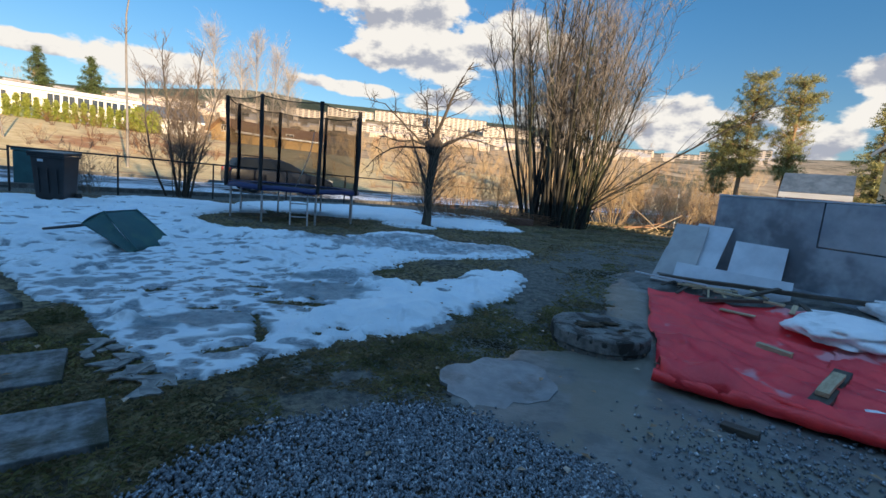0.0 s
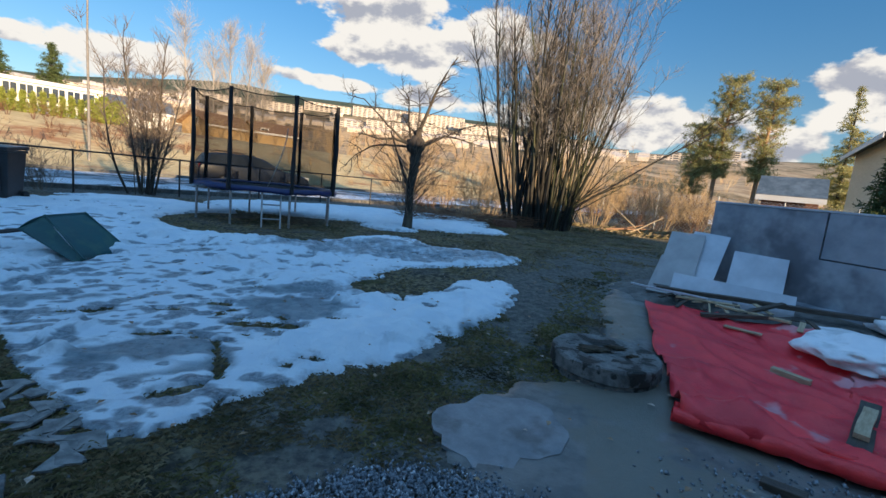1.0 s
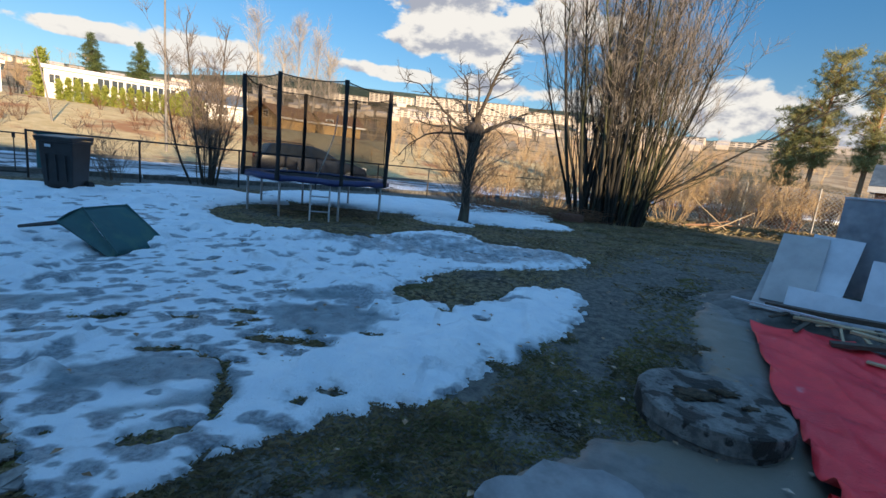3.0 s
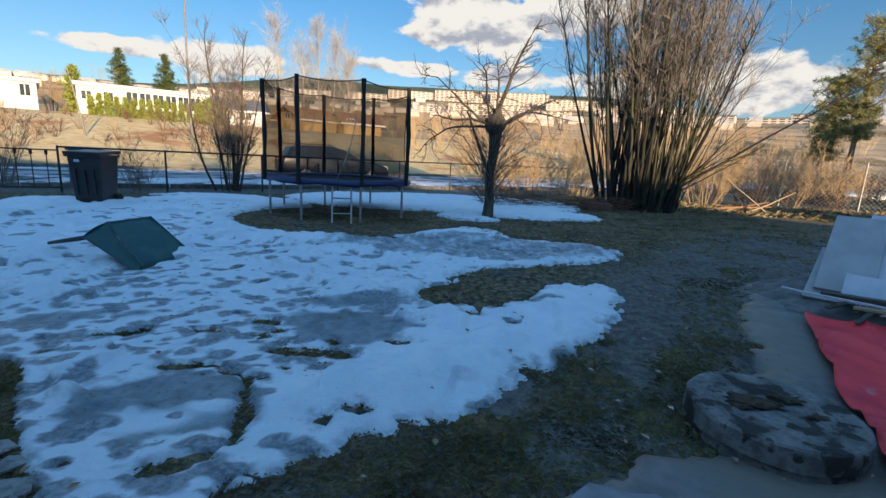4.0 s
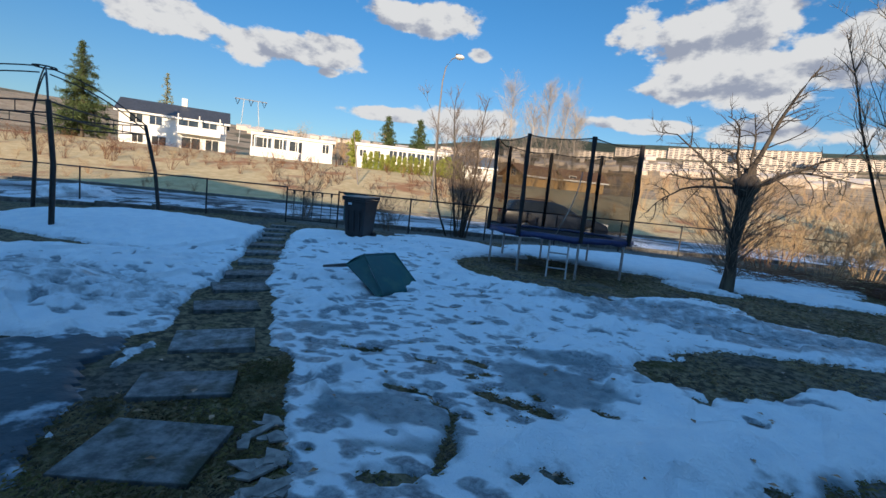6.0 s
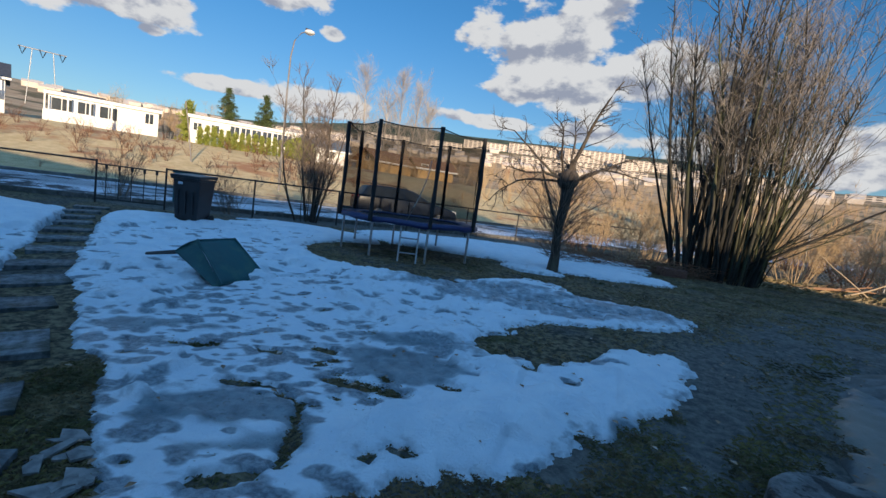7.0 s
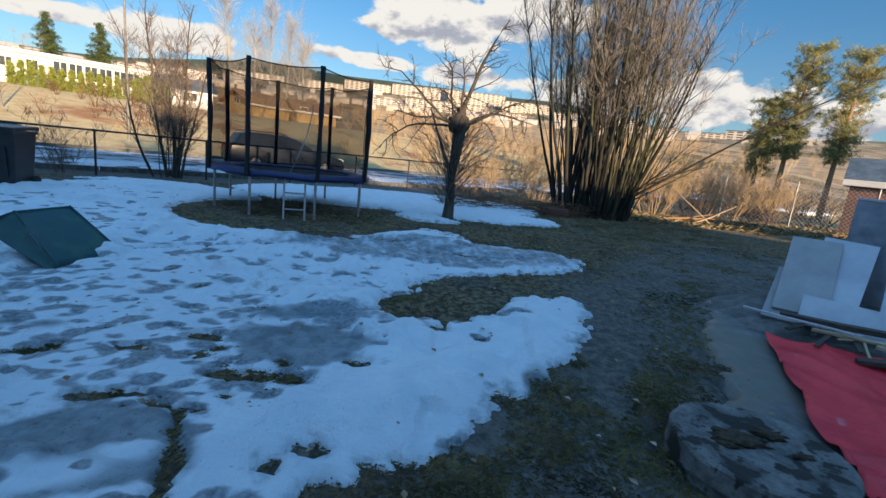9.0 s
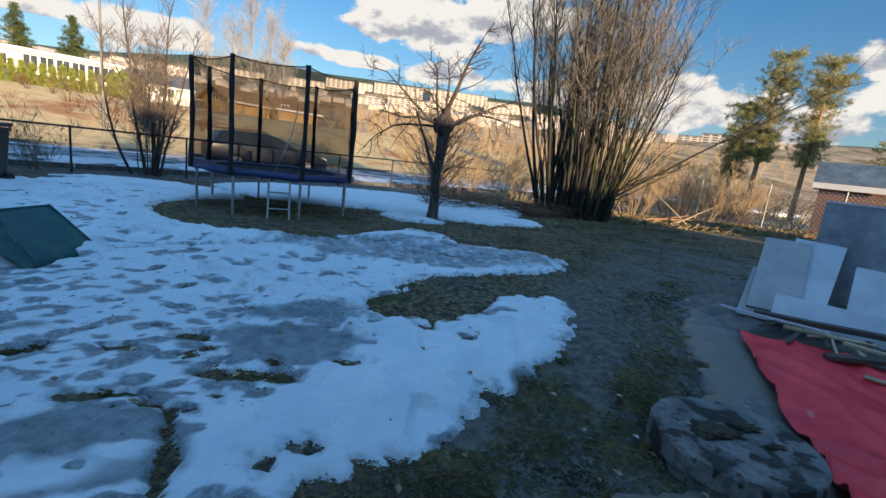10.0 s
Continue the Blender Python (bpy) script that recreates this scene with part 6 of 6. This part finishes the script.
# bare frame of a garden pavilion, its posts out of true
pav = thing("pavilion_frame", "bare black metal frame of a garden pavilion, one post leaning", "pavilion", (-13.8, 4.3, gz(-13.8, 4.3)))
FEET = [(2.33, -0.40), (0.08, 2.43), (-2.40, 0.25), (0.0, -2.40)]
HEADS = [(2.30, -0.44), (-0.05, 2.06), (-2.40, 0.25), (0.0, -2.40)]
peak = np.array((0.0, 0.0, 3.45))
crown = [peak + (0.22 * math.cos(a), 0.22 * math.sin(a), -0.02) for a in np.linspace(0, 2 * np.pi, 9)]
tubes("peak_ring", [(crown, 0.018)], M["black_metal"], pav, 6)
for k in range(4):
    f_, h_, g_ = FEET[k], HEADS[k], HEADS[(k + 1) % 4]
    top_ = np.array((*h_, 2.52))
    mid_ = np.array(((f_[0] + h_[0]) / 2 + 0.03, (f_[1] + h_[1]) / 2 + 0.05, 1.3))
    tubes("post", [([(*f_, -0.1), tuple(mid_), tuple(top_)], [0.052, 0.050, 0.047])], M["black_metal"], pav, 8)
    for off in (0.0, 0.14):
        rib = [top_ * (1 - t) + peak * t + np.array((0, 0, 0.16 * math.sin(math.pi * t) - off)) for t in np.linspace(0, 0.96, 9)]
        tubes("roof_rib", [(rib, 0.016)], M["black_metal"], pav, 6)
    for z in (2.50, 2.28):
        rail = [(h_[0] * (1 - t) + g_[0] * t, h_[1] * (1 - t) + g_[1] * t, z - 0.07 * math.sin(math.pi * t)) for t in np.linspace(0, 1, 7)]
        tubes("truss_rail", [(rail, 0.017)], M["black_metal"], pav, 6)
    for t in (0.2, 0.4, 0.6, 0.8):
        x, y = h_[0] * (1 - t) + g_[0] * t, h_[1] * (1 - t) + g_[1] * t
        dz = 0.07 * math.sin(math.pi * t)
        tubes("truss_bar", [([(x, y, 2.28 - dz), (x, y, 2.50 - dz)], 0.009)], M["black_metal"], pav, 5)

stay = thing("wooden_pole", "weathered leaning wooden pole beyond the road", "pole", (-27.7, 26.5, gz(-27.7, 26.5)))
tubes("pole", [([(0, 0, -0.3), (-0.2, -0.22, 2.0), (-0.42, -0.48, 4.1)], [0.055, 0.050, 0.042])], M["lamp_pole"], stay, 8)
tubes("pole_band", [([(-0.36, -0.41, 3.55), (-0.37, -0.42, 3.62)], 0.056)], M["black_metal"], stay, 8)

pyl = thing("power_pylon", "distant portal pylon of a power line", "pylon", (-191, 110, gz(-191, 110)))
zt = 33.5 - gz(-191, 110)
for s in (-1, 1):
    tubes("pylon_leg", [([(s * 2.0, s * 3.6, 0), (s * 1.4, s * 2.4, zt)], 0.15)], M["steel"], pyl, 5)
tubes("pylon_beam", [([(-3.2, -5.6, zt), (3.2, 5.6, zt)], 0.22)], M["steel"], pyl, 5)
for s in (-1, 0, 1):
    tubes("insulator", [([(s * 2.6, s * 4.6 - 1.0, zt), (s * 2.6, s * 4.6, zt - 2.4), (s * 2.6, s * 4.6 + 1.0, zt)], 0.2)], M["black_metal"], pyl, 4)


# ---- parked car ----
def estate_car(at, rz):
    c = thing("car", "dark grey estate car parked across the road", "car", at, rz)
    # side outline, nose to +x, in metres
    low = [(-2.25, 0.35), (-2.28, 0.75), (-2.20, 0.98), (-1.2, 1.0), (0.75, 0.98), (1.65, 0.86), (2.15, 0.70), (2.25, 0.45), (2.2, 0.28), (-2.2, 0.28)]
    bm = bmesh.new()
    vs = [bm.verts.new((x, -0.88, z)) for x, z in low]
    f = bm.faces.new(vs)
    ex = bmesh.ops.extrude_face_region(bm, geom=[f])
    bmesh.ops.translate(bm, vec=(0, 1.76, 0), verts=[v for v in ex["geom"] if isinstance(v, bmesh.types.BMVert)])
    bmesh.ops.recalc_face_normals(bm, faces=bm.faces)
    bmesh.ops.bevel(bm, geom=list(bm.edges), offset=0.07, segments=3, affect="EDGES", profile=0.6)
    body = part("car_body", bm, M["car_paint"], c, smooth=True)
    cab = [(-2.12, 0.95), (-1.85, 1.40), (-1.2, 1.47), (-0.2, 1.46), (0.25, 1.36), (1.0, 0.95)]
    bm = bmesh.new()
    rows = [[bm.verts.new((x, s * (0.84 - 0.20 * (z - 0.95) / 0.52), z)) for x, z in cab] for s in (-1, 1)]
    for k in range(len(cab) - 1):
        bm.faces.new((rows[0][k], rows[0][k + 1], rows[1][k + 1], rows[1][k]))
    bm.faces.new(rows[0]), bm.faces.new(rows[1])
    bmesh.ops.recalc_face_normals(bm, faces=bm.faces)
    bmesh.ops.bevel(bm, geom=list(bm.edges), offset=0.05, segments=2, affect="EDGES", profile=0.6)
    part("cabin", bm, M["car_paint"], c, smooth=True)
    for s in (-1, 1):
        for x0, x1, t0, t1 in ((-1.78, -1.15, 1.36, 1.40), (-1.08, -0.30, 1.40, 1.40), (-0.22, 0.70, 1.38, 1.03)):
            bm = bmesh.new()
            q = [(x0 - 0.12, 1.0), (x1, 1.0), (x1 - 0.02 if x1 < 0.5 else x1, t1), (x0, t0)] if x1 < 0.5 else [(x0, 1.0), (0.78, 1.0), (0.12, 1.34), (x0, 1.39)]
            vs = [bm.verts.new((x, s * (0.862 - 0.20 * (z - 0.95) / 0.52), z)) for x, z in q]
            fc = bm.faces.new(vs if s < 0 else vs[::-1])
            part("side_window", bm, M["window"], c)
        for x in (-1.35, 1.38):
            bm = bmesh.new()
            bmesh.ops.create_cone(bm, cap_ends=True, segments=28, radius1=0.325, radius2=0.325, depth=0.22, matrix=pose(x, s * 0.80, 0.325, 90))
            bmesh.ops.bevel(bm, geom=[e for e in bm.edges if len(e.link_faces) == 2 and e.calc_face_angle(0) > 1], offset=0.04, segments=2, affect="EDGES")
            tyre = part("wheel", bm, M["rubber"], c)
            bm = bmesh.new()
            bmesh.ops.create_cone(bm, cap_ends=True, segments=24, radius1=0.20, radius2=0.20, depth=0.03, matrix=pose(x, s * 0.905, 0.325, 90))
            part("rim", bm, M["steel"], tyre, "silver rim")
        part("wing_mirror", boxed((0.10, 0.18, 0.11), pose(0.62, s * 0.98, 1.02), 0.03), M["car_paint"], c)
        part("headlight", boxed((0.22, 0.32, 0.13), pose(2.10, s * 0.66, 0.70, 0, 12), 0.03), M["lamp_white"], c)
        part("rear_light", boxed((0.08, 0.16, 0.30), pose(-2.22, s * 0.74, 0.82), 0.02), M["red_lamp"], c)
        tubes("roof_rail", [([(-1.8, s * 0.60, 1.46), (-1.6, s * 0.60, 1.53), (-0.3, s * 0.60, 1.52), (-0.1, s * 0.60, 1.46)], 0.015)], M["black_metal"], c, 6)
    return c


estate_car((-7.65, 18.9, gz(-7.65, 18.9)), 40).scale = (0.93, 0.93, 0.93)

# ---- kerbs of the road ----
for s0 in (16.2, 24.5):
    k = thing("kerb", "grey stone kerb along the road", "kerb", kind="structure")
    for i in range(60):
        u = -45 + 1.6 * i
        x, y = -0.71 * s0 + 0.70 * u + 0.0, 0.70 * s0 + 0.71 * u
        part("kerb_stone", boxed((1.57, 0.16, 0.26), pose(x, y, gz(x, y) + 0.0, 0, 0, 45), 0.015), M["concrete"], k)


# ---- distance: scrub, birches, town ----
def scrub(name, n, place, lo, hi, stems, mat, label, wide=0.75):
    """Many bare bushes: bowed stems from a foot, each with side shoots."""
    at = np.array([place() for _ in range(n)])
    h = np.repeat(prng.uniform(lo, hi, n), stems)
    x, y = np.repeat(at[:, 0], stems), np.repeat(at[:, 1], stems)
    k = n * stems
    a, o, rr = prng.uniform(0, 6.28, k), prng.uniform(0.05, wide, k), 0.12 * h * prng.rand(k)
    out = np.stack([np.cos(a), np.sin(a), np.zeros(k)], 1)
    p = np.stack([x, y, height(x, y) - 0.05], 1) + out * rr[:, None]
    top = (h * prng.uniform(0.55, 1.0, k))[:, None]
    e = p + (out * o[:, None] + (0, 0, 1.0)) * top
    m_ = p + (out * o[:, None] * 0.35 + (0, 0, 0.55)) * top + prng.randn(k, 3) * 0.04 * h[:, None]
    r = 0.011 * h ** 0.6
    lines = [((p[i], m_[i], e[i]), (r[i], r[i] * 0.65, r[i] * 0.25)) for i in range(k)]
    for _ in range(4):
        u = prng.rand(k)[:, None]
        b = m_ * (1 - u) + e * u
        q = b + (e - p) * 0.22 + prng.randn(k, 3) * 0.15 * h[:, None] * (1, 1, 0.6)
        lines += [((b[i], q[i]), (r[i] * 0.45, r[i] * 0.2)) for i in range(k)]
    return tagged(tubes(name, lines, mat, None, 3, smooth=False), label, "scrub", kind="stuff")


def band(s0, s1, u0, u1):
    def f():
        s, u = prng.uniform(s0, s1), prng.uniform(u0, u1)
        return -0.71 * s + 0.70 * u, 0.70 * s + 0.71 * u
    return f


scrub("scrub", 120, band(25, 44, -40, 60), 0.4, 1.0, 12, M["tan_twig"], "low dry scrub on the meadow beyond the road", 1.1)
scrub("scrub", 150, band(36, 50, -45, 12), 0.7, 1.5, 12, M["red_twig"], "reddish brambles below the white houses", 1.0)
scrub("scrub", 150, band(26, 75, 16, 95), 1.5, 3.4, 16, M["tan_twig"], "bare orange-brown willow scrub beyond the road", 0.9)
scrub("scrub", 85, lambda: (prng.uniform(4, 60), prng.uniform(34, 110)), 1.6, 3.8, 18, M["tan_twig"], "bare brown trees in the valley behind the garden", 1.15)
scrub("scrub", 70, lambda: (prng.uniform(6, 30), prng.uniform(23, 36)), 0.8, 2.2, 18, M["red_twig"], "brown brambles along the chain-link fence", 1.2)
scrub("far_wood", 420, lambda: (prng.uniform(-190, 150), prng.uniform(120, 330)), 4.0, 9.0, 11, M["tan_twig"], "bare brown woods below the town", 0.6)
for x, y, h in ((-44.6, 79.5, 17.5), (-38.6, 82.8, 18.0), (-36.5, 83.6, 17.0), (-41.0, 81.0, 14.0), (-33.5, 84.0, 13.5)):
    t = thing("birch_tree", "tall bare birch, pale in the low sun", "tree", (x, y, gz(x, y)), group="birches")
    main, br = [], []
    trunk = wander((0, 0, -0.1), (0, 0, 1), h, 9, 0.02)
    main.append((trunk, taper(len(trunk), 0.17, 0.03)))
    for s in side_shoots(trunk, 80, 0.2, 5.2, 0.55, 0.35, 4, 0.10, 0.05):
        br.append((s, taper(len(s), 0.030, 0.010)))
        for q in side_shoots(s, 12, 0.15, 1.5, 0.5, 0.2, 2, 0.1):
            br.append((q, taper(len(q), 0.016, 0.008)))
    tubes("trunk", main, M["birch"], t, 6)
    tagged(tubes("branchwork", br, M["birch"], t, 3), kind="stuff")
stem_bush("bare_tree", (-62.0, 44.0), 14, 6.5, 0.35, 0.06, 1.2, 16, 1.6, (M["twig"], M["tan_twig"], M["tan_twig"]), "rounded bare brown tree between two houses", "tree", tips=6)
for x, y, h, n_ in ((-48.5, 47.5, 5.5, 20), (-52.0, 45.0, 5.0, 20)):
    stem_bush("bare_tree", (x, y), n_, h, 0.18, 0.05, 1.4, 12, 1.2, (M["twig"], M["tan_twig"], M["tan_twig"]), "clipped brown tree row behind the white house", "tree", tips=5)


def block(az_, dist, wide, deep, floors, base, rz, label, mat="beige"):
    a = radians(az_)
    x, y = dist * math.sin(a), dist * math.cos(a)
    b = thing("apartment_block", label, "building", (x, y, base), rz, "blocks of the town")
    H = floors * 3.0
    part("block_wall", boxed((wide, deep, H + 16), Matrix.Translation((0, 0, H / 2 - 8))), M[mat], b)
    part("block_roof", boxed((wide + 1, deep + 1, 0.8), Matrix.Translation((0, 0, H + 0.4))), M["roof"], b)
    n_ = max(3, int(wide / 9))
    for fl in range(floors):
        for k in range(n_):
            u = -wide / 2 + wide * (k + 0.5) / n_
            part("window_band", boxed((wide / n_ * 0.62, 0.6, 1.25), pose(u, -deep / 2 - 0.1, fl * 3 + 1.6)), M["window"], b)
    return b


TOWN = [(-27, 930, 90, 4, -8), (-20, 900, 70, 5, 4), (-14.0, 960, 120, 5, 5), (-7.5, 950, 150, 7, -3), (-2, 930, 110, 8, 6), (1.5, 760, 70, 4, 0), (-5.5, 770, 130, 6, 3), (-12, 780, 60, 4, -6), (4, 900, 90, 6, 10), (9.5, 850, 80, 5, 0), (15, 900, 60, 6, 5), (19, 820, 50, 4, -5), (27, 700, 40, 4, 0), (30, 760, 46, 6, 4), (24, 840, 70, 3, 0), (-33, 900, 60, 3, 0), (-38, 800, 50, 3, 10), (-44, 860, 50, 2, 10)]
for az_, dist, wide, floors, rz in TOWN:
    a = radians(az_)
    block(az_, dist, wide, 14, floors, gz(dist * math.sin(a), dist * math.cos(a)) - 2, -az_ + rz, "pale apartment block on the far hillside")
# small far houses, too small to tell apart
vv, ff = [], []
for k in range(230):
    a, dist = radians(prng.uniform(-62, 34)), prng.uniform(520, 960)
    x, y = dist * math.sin(a), dist * math.cos(a)
    z, ww, hh = gz(x, y) - 3, prng.uniform(4, 9), prng.uniform(6, 9)
    c, s = math.cos(-a) * ww, math.sin(-a) * ww
    b0 = len(vv)
    d = 8
    for dx, dy in ((-1, -1), (1, -1), (1, 1), (-1, 1)):
        X0, Y0 = dx * ww, dy * d
        vv.append((x + X0 * math.cos(a) + Y0 * math.sin(a), y - X0 * math.sin(a) + Y0 * math.cos(a), z))
    for q in range(4):
        vv.append((vv[b0 + q][0], vv[b0 + q][1], z + hh))
    g = np.array(vv[b0 + 4]) / 2 + np.array(vv[b0 + 7]) / 2 + (0, 0, 3.0)
    g2 = np.array(vv[b0 + 5]) / 2 + np.array(vv[b0 + 6]) / 2 + (0, 0, 3.0)
    vv += [tuple(g), tuple(g2)]
    ff += [(b0, b0 + 1, b0 + 5, b0 + 4), (b0 + 1, b0 + 2, b0 + 6, b0 + 9, b0 + 5), (b0 + 2, b0 + 3, b0 + 7, b0 + 6), (b0 + 3, b0, b0 + 4, b0 + 8, b0 + 7), (b0 + 4, b0 + 5, b0 + 9, b0 + 8), (b0 + 6, b0 + 7, b0 + 8, b0 + 9)]
tagged(raw("far_houses", vv, ff, M["beige"]), "pale houses scattered over the far hillside", "houses", kind="stuff")

# ---- the house behind the viewer, whose shadow lies over the garden ----
gable_house("own_house", (4.5, -6.5, -0.4), 0, (38, 7), 4.9, 2.2, "white_paint", "long white house that shades the garden", over=0.5)
